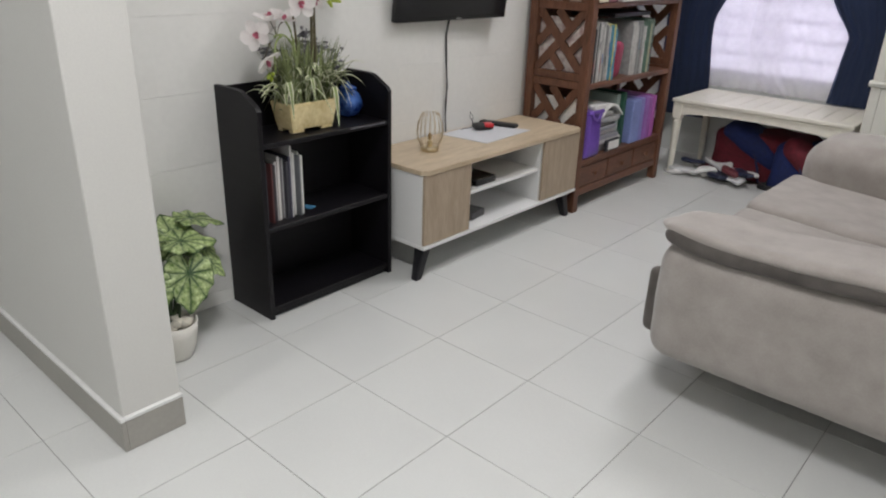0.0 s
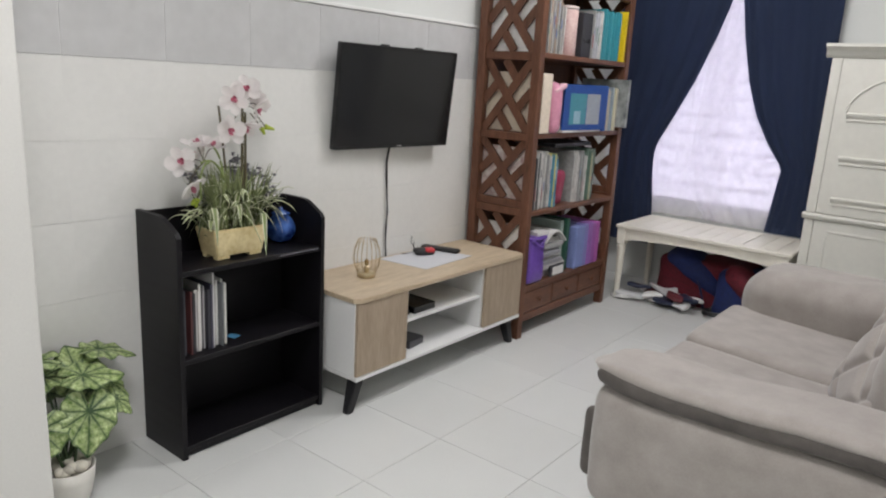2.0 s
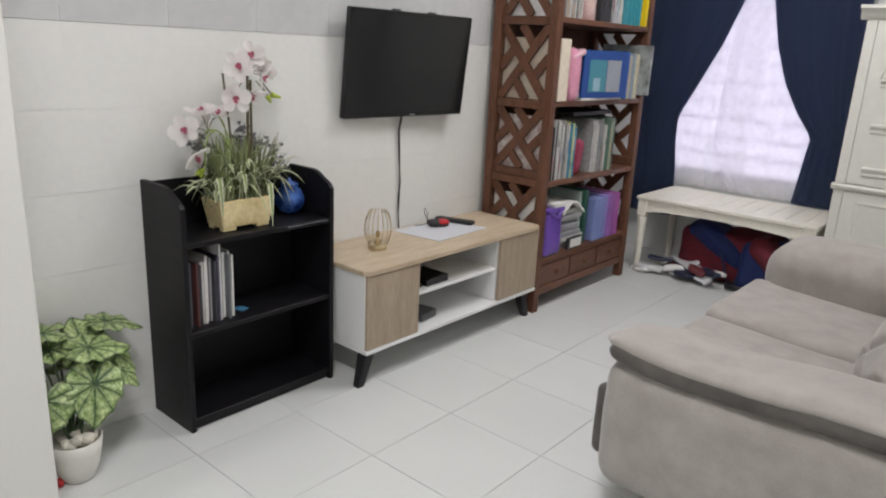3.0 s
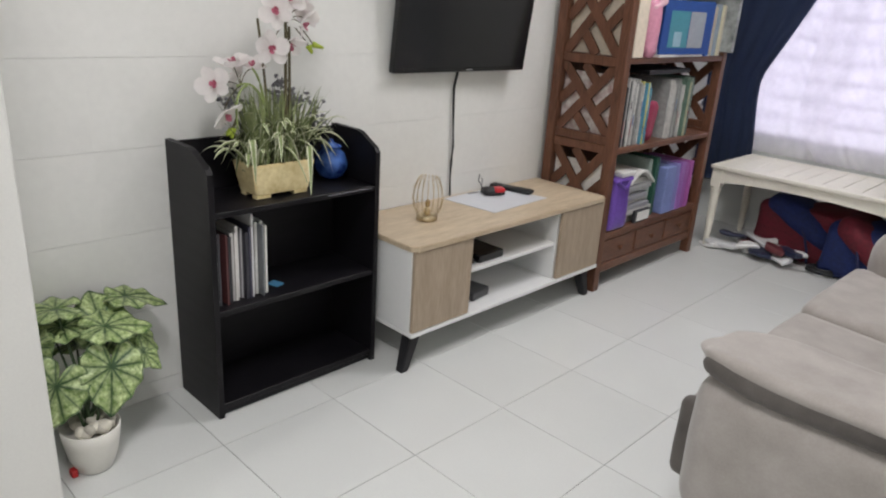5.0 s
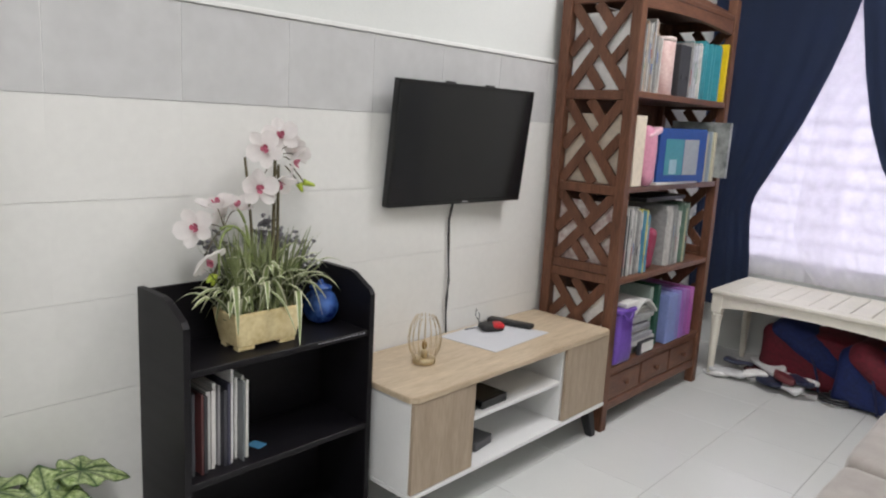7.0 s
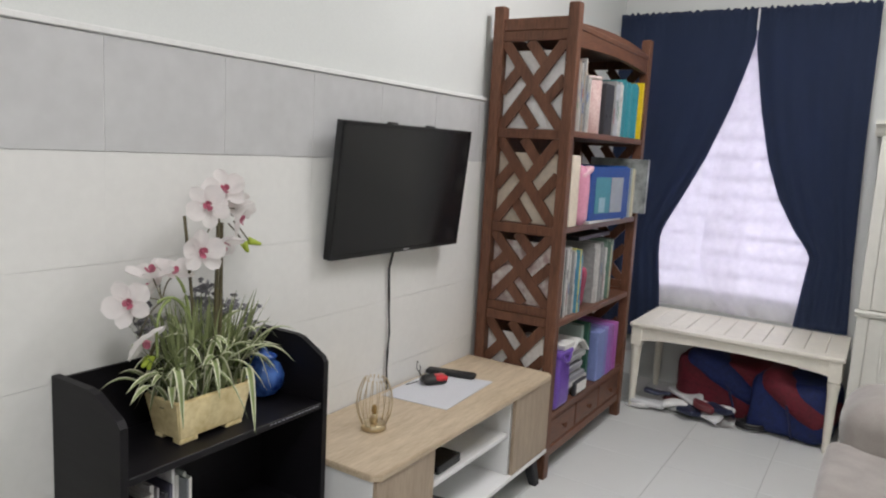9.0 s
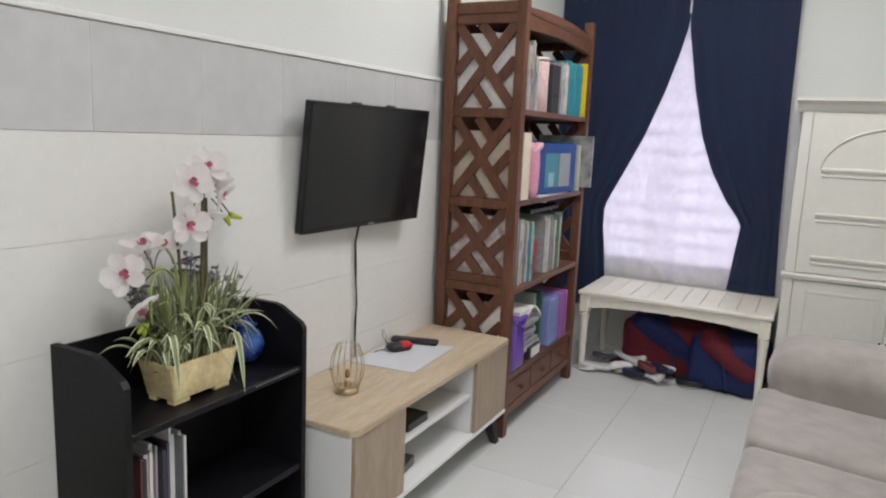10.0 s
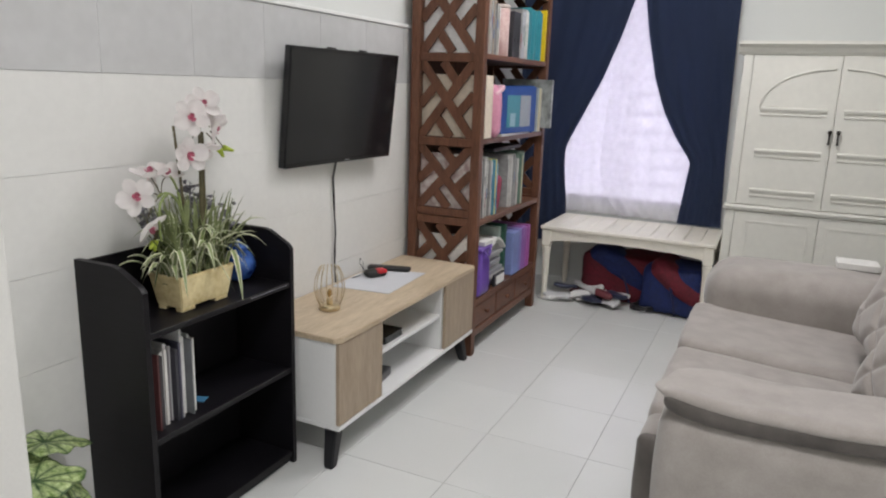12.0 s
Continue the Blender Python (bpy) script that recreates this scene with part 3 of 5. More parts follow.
def flower(parent, at, facing, size, roll=0.0):
    """An orchid bloom: five pale petals round a pink lip."""
    m = Matrix.Translation(at) @ Vector(facing).to_track_quat("Z", "Y").to_matrix().to_4x4() @ pose(0, 0, 0, 0, 0, roll)
    bm = bmesh.new()
    for k in range(5):
        wide = 0.46 if k in (1, 4) else 0.33
        petal(bm, size, size * wide, pose(0, 0, 0, random.uniform(-4, 14), 0, 72 * k + random.uniform(-9, 9)), size * random.uniform(0.05, 0.55))
    bm.transform(m)
    bloom = part("flower", bm, PETAL, parent, smooth=True)
    bm = bmesh.new()
    petal(bm, size * 0.36, size * 0.13, pose(0, 0, size * 0.12, 20, 0, 180), size * 0.28)
    petal(bm, size * 0.30, size * 0.13, pose(0, 0, size * 0.12, 25, 0, 60), size * 0.2)
    petal(bm, size * 0.30, size * 0.13, pose(0, 0, size * 0.12, 25, 0, -60), size * 0.2)
    bmesh.ops.create_icosphere(bm, subdivisions=1, radius=size * 0.09, matrix=Matrix.Translation((0, 0, size * 0.14)))
    bm.transform(m)
    part("lip", bm, PINK, bloom, smooth=True)


random.seed(3)
for at, facing, size, roll in (((0.150, 0.338, 1.238), (0.80, -0.45, 0.45), 0.054, 10), ((0.160, 0.285, 1.205), (0.75, -0.65, 0.15), 0.054, 40), ((0.165, 0.262, 1.102), (0.95, -0.40, 0.05), 0.056, 0),
                               ((0.150, 0.335, 1.118), (0.55, 0.10, -0.65), 0.052, 25), ((0.140, 0.385, 1.172), (0.55, 0.60, -0.25), 0.054, 15), ((0.120, 0.165, 1.052), (0.20, -0.35, 0.90), 0.056, 60),
                               ((0.120, 0.222, 1.045), (0.35, -0.10, 0.85), 0.050, 5), ((0.100, 0.195, 1.025), (-0.5, -0.4, 0.3), 0.052, 33), ((0.155, 0.085, 1.005), (0.75, -0.65, 0.25), 0.054, 30), ((0.165, 0.108, 0.925), (0.55, 0.25, -0.55), 0.054, 50),
                               ((0.100, 0.420, 1.190), (-0.30, 0.75, 0.40), 0.050, 20), ((0.105, 0.400, 1.215), (-0.2, 0.4, 0.7), 0.044, 45)):
    flower(planter, at, facing, size, roll)
    hub = Vector((PX + 0.01, 0.322, PZ + 0.51)) if at[2] > 1.06 else Vector((PX + 0.012, 0.165, PZ + 0.335))
    back = Vector(at) - Vector(facing).normalized() * 0.006
    part("flower_stalk", tube(bmesh.new(), curve_points(hub, (hub + back) / 2 + Vector((-0.01, 0, 0.02)), back, 6), 0.0016, 5), STEM, planter, smooth=True)

for p, q in (((0.15, 0.418, 1.112), (0.16, 0.450, 1.102)), ((0.15, 0.402, 1.108), (0.155, 0.412, 1.085)), ((0.155, 0.138, 0.878), (0.16, 0.128, 0.850)), ((0.155, 0.130, 0.872), (0.165, 0.110, 0.862))):
    stalk = Vector(p) + Vector((-0.01, -0.04 if p[1] > 0.3 else 0.03, 0.05))
    part("flower_stalk", tube(bmesh.new(), curve_points(stalk, stalk + Vector((0.004, 0.02 if p[1] > 0.3 else -0.01, -0.02)), p, 5), 0.002, 5), STEM, planter, smooth=True)
    part("bud", tube(bmesh.new(), curve_points(p, (Vector(p) + Vector(q)) / 2, q, 5), 0.010, 8, 0.004), LIME, planter, smooth=True)


# ---- television and console ----
tv = thing("television", (0.06, 1.21, 0.99), "flat black wall television, switched off and tilted", "television")
TVM = Matrix.Translation((0.0755, 1.2, 1.217)) @ pose(0, 0, 0, 0, 5.6, -2.5)
W2, H2 = 0.3535, 0.2195


def tv_part(name, mat, label="", bevel=0.003, parent=None, box_=None):
    bm = B(*box_, bevel=bevel, seg=2)
    bm.transform(TVM)
    return part(name, bm, mat, parent or tv, label)


tv_part("case", TVPLAST, box_=(-0.030, -W2, -H2, 0.0, W2, H2), bevel=0.004)
tv_part("back_housing", TVPLAST, box_=(-0.052, -0.25, -0.17, -0.0302, 0.25, 0.12), bevel=0.006)
bm = bmesh.new()
for a in ((0.0002, -W2 + 0.002, -H2 + 0.001, 0.004, W2 - 0.002, -H2 + 0.016), (0.0002, -W2 + 0.002, H2 - 0.011, 0.004, W2 - 0.002, H2 - 0.001), (0.0002, -W2 + 0.001, -H2 + 0.0165, 0.004, -W2 + 0.011, H2 - 0.0115), (0.0002, W2 - 0.011, -H2 + 0.0165, 0.004, W2 - 0.001, H2 - 0.0115)):
    box(bm, *a, bevel=0.001)
bm.transform(TVM)
part("bezel", bm, TVPLAST, tv)
tv_part("screen", SCREEN, "dark glossy screen", box_=(0.0002, -W2 + 0.0112, -H2 + 0.0167, 0.0016, W2 - 0.0112, H2 - 0.0117), bevel=0)
tv_part("maker_mark", plain("silver_print", (0.4, 0.4, 0.4), 0.4), box_=(0.0042, 0.012, -H2 + 0.006, 0.0046, 0.046, -H2 + 0.0105), bevel=0)
bm = B(-0.008, 1.13, 1.12, 0.012, 1.29, 1.32)
box(bm, -0.002, 1.15, 1.19, 0.022, 1.20, 1.30), box(bm, -0.002, 1.24, 1.19, 0.022, 1.27, 1.30)
part("wall_mount", bm, BLACKPAINT, tv)
for a in (-0.10, 0.11):
    tv_part("hook", BLACKPAINT, box_=(-0.028, a - 0.018, H2 - 0.001, -0.008, a + 0.018, H2 + 0.006), bevel=0.002)
cable = thing("power_cable", (0.012, 1.215, 0.48), "thin black cables hanging from the television", "cable")
part("cord", tube(bmesh.new(), [(0.03, 1.195, 1.01), (0.012, 1.197, 0.93), (0.010, 1.203, 0.85), (0.012, 1.21, 0.76), (0.009, 1.222, 0.69), (0.012, 1.208, 0.62), (0.009, 1.214, 0.55), (0.012, 1.216, 0.478)], 0.0032, 8), RUBBER, cable, smooth=True)
part("cord", tube(bmesh.new(), [(0.03, 1.203, 1.01), (0.010, 1.205, 0.93), (0.014, 1.206, 0.84), (0.009, 1.216, 0.75), (0.014, 1.211, 0.68), (0.009, 1.219, 0.62), (0.014, 1.208, 0.56), (0.010, 1.222, 0.478)], 0.0022, 8), RUBBER, cable, smooth=True)

CY0, CY1, CXF, CZT = 0.645, 1.825, 0.412, 0.475
console = thing("tv_console", (0.2, 1.235, 0), "low oak and white console with black slanted legs", "cabinet")
bm = solid(bmesh.new(), [(0.006, CY0), (CXF - 0.022, CY0), (CXF, CY0 + 0.022), (CXF, CY1 - 0.022), (CXF - 0.022, CY1), (0.006, CY1)], "z", CZT - 0.02, CZT)
bmesh.ops.bevel(bm, geom=bm.edges[:], offset=0.0025, segments=2, affect="EDGES")
part("top", bm, OAK, console)
CB = 0.150
for y0 in (CY0 + 0.008, CY1 - 0.024):
    part("side_panel", B(0.012, y0, CB, CXF - 0.022, y0 + 0.016, CZT - 0.0202, bevel=0.001), WHITE_LAM, console)
part("bottom_panel", B(0.012, CY0 + 0.006, CB - 0.016, CXF - 0.004, CY1 - 0.006, CB - 0.0002, bevel=0.0015), WHITE_LAM, console)
for y0 in (0.935, 1.495):
    part("divider", B(0.0205, y0, CB, CXF - 0.024, y0 + 0.015, CZT - 0.0202, bevel=0.001), WHITE_LAM, console)
part("middle_shelf", B(0.0205, 0.9505, 0.302, CXF - 0.030, 1.4945, 0.317, bevel=0.001), WHITE_LAM, console)
part("back_panel", B(0.012, CY0 + 0.0245, CB, 0.020, CY1 - 0.0245, CZT - 0.0202, bevel=0), WHITE_LAM, console)
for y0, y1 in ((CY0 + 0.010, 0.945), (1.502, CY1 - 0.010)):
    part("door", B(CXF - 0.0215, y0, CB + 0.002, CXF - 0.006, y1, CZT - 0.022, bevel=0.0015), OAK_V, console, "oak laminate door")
for x, y, dx, dy in ((0.345, 0.715, 0.035, -0.078), (0.345, 1.77, 0.035, 0.008), (0.07, 0.715, -0.02, -0.078), (0.07, 1.77, -0.02, 0.02)):
    bm = bmesh.new()
    rings = []
    for (cx, cy, cz, w) in ((x + dx, y + dy, 0.0, 0.017), (x, y, CB - 0.0165, 0.027)):
        rings.append([bm.verts.new((cx + sx * w, cy + sy * w, cz)) for sx, sy in ((-1, -1), (1, -1), (1, 1), (-1, 1))])
    for i in range(4):
        j = (i + 1) % 4
        bm.faces.new((rings[0][i], rings[0][j], rings[1][j], rings[1][i]))
    bm.faces.new(rings[0][::-1]), bm.faces.new(rings[1])
    bmesh.ops.bevel(bm, geom=bm.edges[:], offset=0.004, segments=2, affect="EDGES")
    part("leg", bm, BLACKPAINT, console)

# on and in the console
lamp = thing("wire_lamp", (0.20, 0.905, CZT), "small brass wire cage table lamp, unlit", "lamp")
LX, LY = 0.195, 0.905
part("base_ring", lathe(bmesh.new(), [(0.036, 0.0), (0.040, 0.003), (0.040, 0.017), (0.036, 0.020), (0.006, 0.020)], (LX, LY, CZT + 0.0005)), BRASS, lamp, smooth=True)
part("bulb_holder", lathe(bmesh.new(), [(0.012, 0.02), (0.012, 0.045), (0.009, 0.05)], (LX, LY, CZT)), BRASS, lamp, smooth=True)
part("bulb", lathe(bmesh.new(), [(0.006, 0.05), (0.009, 0.062), (0.008, 0.072), (0.002, 0.080)], (LX, LY, CZT)), plain("amber_bulb_glass", (0.35, 0.22, 0.08), 0.15), lamp, smooth=True)
for k in range(16):
    a = 2 * math.pi * k / 16
    pts = [(LX + r * math.cos(a), LY + r * math.sin(a), CZT + z) for r, z in ((0.038, 0.018), (0.052, 0.05), (0.058, 0.085), (0.053, 0.125), (0.040, 0.158), (0.034, 0.168), (0.028, 0.160))]
    part("wire", tube(bmesh.new(), pts, 0.0013, 5), BRASS, lamp, smooth=True)
mat_ob = thing("table_mat", (0.16, 1.33, CZT), "pale grey cloth mat on the console", "mat")
bm = solid(bmesh.new(), [(0.03, 1.16), (0.29, 1.19), (0.27, 1.56), (0.02, 1.50)], "z", CZT + 0.0006, CZT + 0.0028)
part("cloth", bm, GREYMAT, mat_ob)
remote = thing("remote_control", (0.11, 1.52, CZT), "long black remote control on the mat", "remote control")
RM = Matrix.Translation((0.105, 1.515, CZT + 0.0125)) @ pose(0, 0, 0, 0, 0, -74)
bm = cushion(bmesh.new(), (0.050, 0.20, 0.020), 0.009, 0, 6)
bm.transform(RM)
part("body", bm, RUBBER, remote, smooth=True)
bm = bmesh.new()
for i in range(7):
    for k in range(3):
        box(bm, -0.014 + k * 0.011, -0.08 + i * 0.02, 0.0088, -0.008 + k * 0.011, -0.072 + i * 0.02, 0.0102, bevel=0)
bm.transform(RM)
part("buttons", bm, plain("dark_grey_rubber", (0.05, 0.05, 0.05), 0.6), remote)
mouse = thing("computer_mouse", (0.10, 1.37, CZT), "red and black computer mouse on the mat", "mouse")
bm = cushion(bmesh.new(), (0.058, 0.095, 0.032), 0.015, 0.1, 6, Matrix.Translation((0.105, 1.39, CZT + 0.019)) @ pose(0, 0, 0, 0, 0, -30))
part("shell", bm, RUBBER, mouse, smooth=True)
bm = cushion(bmesh.new(), (0.05, 0.05, 0.02), 0.009, 0.1, 5, Matrix.Translation((0.122, 1.405, CZT + 0.027)) @ pose(0, 0, 0, 0, 0, -30))
part("red_cover", bm, plain("red_plastic", (0.55, 0.012, 0.02), 0.3), mouse, "bright red cover", smooth=True)
part("cord", tube(bmesh.new(), [(0.08, 1.36, CZT + 0.02), (0.05, 1.35, CZT + 0.06), (0.045, 1.36, CZT + 0.085), (0.05, 1.375, CZT + 0.06), (0.06, 1.36, CZT + 0.01), (0.04, 1.30, CZT + 0.006)], 0.0018, 6), RUBBER, mouse, smooth=True)
router = thing("router_box", (0.28, 1.05, 0.317), "small black set-top box on the middle shelf", "set-top box")
part("case", B(0.21, 1.035, 0.3175, 0.365, 1.175, 0.350, bevel=0.004, seg=2), TVPLAST, router)
part("plug", B(0.30, 0.985, 0.3175, 0.35, 1.025, 0.335, bevel=0.003), RUBBER, router)
player = thing("media_player", (0.26, 1.03, CB), "dark grey flat player on the console bottom", "media player")
part("case", B(0.16, 1.02, CB + 0.0005, 0.34, 1.135, CB + 0.036, bevel=0.005, seg=2, turn=pose(0, 0, 0, 0, 0, 8)), plain("dark_grey_plastic", (0.06, 0.06, 0.065), 0.4), player)

# ---- tall wooden bookshelf ----
SY0, SY1, SX0, SX1 = 1.832, 2.822, 0.025, 0.398
shelf_unit = thing("bookshelf", (0.2, 2.33, 0), "tall reddish brown wooden bookshelf with lattice sides", "bookshelf")
POST = 0.046
for x in (SX0, SX1 - POST):
    for y in (SY0, SY1 - POST):
        bm = B(x, y, 0, x + POST, y + POST, 1.955, bevel=0.004, seg=2)
        part("post", bm, MAHOG, shelf_unit)
LEVELS = (0.285, 0.680, 1.075, 1.465)
for z in LEVELS:
    part("shelf", B(SX0 + 0.012, SY0 + 0.024, z - 0.026, SX1 - 0.004, SY1 - 0.024, z, bevel=0.003), MAHOG_H, shelf_unit)
part("top_board", B(SX0 + 0.012, SY0 + 0.024, 1.855, SX1 - 0.004, SY1 - 0.024, 1.878, bevel=0.003), MAHOG_H, shelf_unit)
part("back_panel", B(SX0 + 0.006, SY0 + 0.0465, 0.12, SX0 + 0.0115, SY1 - 0.0465, 1.854, bevel=0), MAHOG, shelf_unit)
# arched top rail at the front
bm = solid(bmesh.new(), [(SY0 + POST, 1.79)] + [(SY0 + POST + (SY1 - SY0 - 2 * POST) * i / 12, 1.882 + 0.02 * math.sin(math.pi * i / 12)) for i in range(13)] + [(SY1 - POST, 1.79)] +
           [(SY1 - POST - (SY1 - SY0 - 2 * POST) * i / 12, 1.79 + 0.018 * math.sin(math.pi * i / 12)) for i in range(1, 12)], "x", SX1 - 0.034, SX1 - 0.008)
part("top_rail", bm, MAHOG_H, shelf_unit)


def slat(bm, y0, p, q, w, x0=None):
    """A flat slat between p and q, both (x, z), in the side panel that begins at y0."""
    p, q = Vector(p), Vector(q)
    d = (q - p).normalized()
    s = Vector((-d.y, d.x)) * w / 2
    return solid(bm, [tuple(p - s), tuple(q - s), tuple(q + s), tuple(p + s)], "y", y0, y0 + 0.012)


BAYS = ((0.735, 1.033), (1.075, 1.425), (1.467, 1.815), (0.330, 0.653))
for y0 in (SY0 + 0.015, SY1 - 0.031):
    a, b = SX0 + POST, SX1 - POST
    for lo, hi in BAYS:
        part("side_rail", B(a - 0.001, y0 - 0.006, hi, b + 0.001, y0 + 0.022, hi + 0.040, bevel=0.003), MAHOG, shelf_unit)
    part("side_rail", B(a - 0.001, y0 - 0.006, 0.695, b + 0.001, y0 + 0.022, 0.733, bevel=0.003), MAHOG, shelf_unit)
    part("side_rail", B(a - 0.001, y0 - 0.006, 0.120, b + 0.001, y0 + 0.022, 0.328, bevel=0.003), MAHOG, shelf_unit)
    part("side_rail", B(a - 0.001, y0 - 0.006, 1.856, b + 0.001, y0 + 0.022, 1.905, bevel=0.003), MAHOG, shelf_unit)
    for k, (lo, hi) in enumerate(BAYS):
        w, h = b - a, hi - lo
        def at(u, v):
            return (a + u * w, lo + v * h)
        lift = 0
        for p, q in (((0.02, 1.0), (0.98, 0.0)), ((0.98, 1.0), (0.02, 0.0)), ((0.0, 0.42), (0.29, 0.69)), ((1.0, 0.58), (0.71, 0.31)), ((0.42, 1.0), (0.70, 0.71)), ((0.58, 0.0), (0.30, 0.29))):
            part("slat", slat(bmesh.new(), y0 + lift, at(*p), at(*q), 0.043), MAHOG, shelf_unit)
            lift += 0.0004
# drawers under the lowest shelf, with an apron
part("drawer_case", B(SX0 + 0.012, SY0 + 0.0465, 0.125, SX1 - 0.030, SY1 - 0.0465, 0.2585, bevel=0), MAHOG_H, shelf_unit)
part("apron", B(SX1 - 0.030, SY0 + POST, 0.085, SX1 - 0.006, SY1 - POST, 0.128, bevel=0.004), MAHOG_H, shelf_unit)
part("drawer_rail", B(SX1 - 0.029, SY0 + POST, 0.2475, SX1 - 0.0062, SY1 - POST, 0.2585, bevel=0.002), MAHOG_H, shelf_unit)
span = (SY1 - SY0 - 2 * POST) / 3
for i in range(3):
    y0 = SY0 + POST + i * span
    d = part("drawer", B(SX1 - 0.0298, y0 + 0.006, 0.133, SX1 - 0.010, y0 + span - 0.006, 0.243, bevel=0.004, seg=2), MAHOG_H, shelf_unit)
    bm = lathe(bmesh.new(), [(0.006, 0), (0.007, 0.008), (0.013, 0.014), (0.012, 0.020), (0.004, 0.023)], (0, 0, 0), 14)
    bm.transform(Matrix.Translation((SX1 - 0.0101, y0 + span / 2, 0.188)) @ pose(0, 0, 0, 0, 90, 0))
    part("knob", bm, MAHOG, d, smooth=True)

# books and boxes on it
random.seed(21)
SHELF_BOOKS = "books on the wooden bookshelf"


def row_of_books(y, end, z, hmin, hmax, colors, label, depth=0.22, front=0.36):
    while y < end:
        w = random.uniform(0.005, 0.014)
        book((front + random.uniform(-0.03, 0.01), y, z + 0.0006), (depth, w, random.uniform(hmin, hmax)), random.choice(colors), label=label, group=SHELF_BOOKS, turn=0)
        y += w + 0.002




WHITISH, GREYISH, DARKISH = (0.62, 0.61, 0.58), (0.34, 0.34, 0.33), (0.06, 0.07, 0.075)
SPINE = {}


def thin_books(y, end, z, hmin, hmax, tones, front):
    """Thin magazines side by side: uneven heights, a slight lean, and printed marks on the spines."""
    word = {WHITISH: "thin white magazine", GREYISH: "thin grey magazine", DARKISH: "thin dark magazine"}
    while y < end:
        tone, w, h = random.choice(tones), random.uniform(0.004, 0.0095), random.uniform(hmin, hmax)
        if tone not in SPINE:
            SPINE[tone] = plain("printed_cover", tone, 0.45, 0.2, scale=40)
        x = front + random.uniform(-0.025, 0.008)
        one = book((x, y, z + 0.0006), (0.22, w, h), tone, lean=random.uniform(-1.2, 0.6), label=word.get(tone, "thin coloured magazine") + " standing on the wooden shelf", group=SHELF_BOOKS, mat=SPINE[tone], cover=0.0012)
        if w > 0.0055:
            lo = random.uniform(0.15, 0.6) * h
            mark = MARKS[random.randrange(len(MARKS))]
            part("spine_print", B(x + 0.0004, y + 0.0012, z + lo, x + 0.0010, y + w - 0.0012, z + lo + random.uniform(0.02, 0.08), bevel=0), mark, one)
        y += w + random.choice((0.0012, 0.0015, 0.004))


MARKS = [plain("dark_print", (0.05, 0.05, 0.06)), plain("pale_print", (0.6, 0.6, 0.58)), plain("red_print", (0.35, 0.05, 0.06)), plain("green_print", (0.08, 0.22, 0.12)), plain("blue_print", (0.05, 0.12, 0.35))]


def board(name, at, size, color, label, category, bevel=0.003, turn=0.0, group="", mat=None):
    """An upright or lying box with its lid line: depth, width and height from its near lower corner."""
    d, w, h = size
    t = thing(name, (at[0] - d / 2, at[1] + w / 2, at[2]), label, category, group)
    bm = B(-d, 0, 0, 0, w, h, bevel=bevel, seg=2)
    bm.transform(Matrix.Translation(at) @ pose(0, 0, 0, 0, 0, turn))
    part("body", bm, mat or plain(name + "_surface", color, 0.5, 0.12), t)
    return t


# top shelf
z = LEVELS[3] + 0.0006
board("paper_folder", (0.372, SY0 + 0.047, z), (0.325, 0.012, 0.315), (0.92, 0.89, 0.87), "tall pale pink folder standing against the lattice", "folder", 0.001)
thin_books(SY0 + 0.066, 2.09, z, 0.23, 0.31, (WHITISH, GREYISH, (0.50, 0.42, 0.34), (0.40, 0.30, 0.22)), 0.375)
TINX, TINY = 0.325, 2.19
tin = thing("round_tin", (TINX, TINY, z), "pale pink and orange cylindrical tin", "tin")
part("body", lathe(bmesh.new(), [(0.050, 0), (0.052, 0.003), (0.052, 0.225), (0.050, 0.228)], (TINX, TINY, z), 26), material("pink_printed_tin", (0.55, 0.33, 0.31), 0.35, var=0.12, scale=14, color2=(0.70, 0.55, 0.51)), tin, smooth=True)
part("lid", lathe(bmesh.new(), [(0.053, 0.2282), (0.053, 0.243), (0.050, 0.246)], (TINX, TINY, z), 26), plain("cream_tin_lid", (0.62, 0.52, 0.48), 0.35), tin, smooth=True)
bf = board("box_file", (0.375, 2.265, z), (0.25, 0.105, 0.225), (0.035, 0.035, 0.04), "dark grey box file with round finger holes", "box file")
for k in (0.25, 0.75):
    bm = lathe(bmesh.new(), [(0.009, 0), (0.011, 0.002), (0.009, 0.003)], (0, 0, 0), 14)
    bm.transform(Matrix.Translation((0.3755, 2.265 + 0.105 * k, z + 0.085)) @ pose(0, 0, 0, 0, 90, 0))
    part("finger_ring", bm, BLACKPAINT, bf, smooth=True)
thin_books(2.385, 2.51, z, 0.235, 0.255, (WHITISH, GREYISH, (0.50, 0.51, 0.54)), 0.375)
row_of_books(2.515, 2.70, z, 0.25, 0.27, [(0.10, 0.40, 0.42), (0.06, 0.34, 0.38), (0.05, 0.28, 0.33)], "turquoise exercise book standing on the shelf", 0.24, 0.385)
board("folder", (0.392, 2.735, z), (0.26, 0.022, 0.275), (0.72, 0.52, 0.01), "bright yellow folder standing at the shelf end", "folder", 0.001)
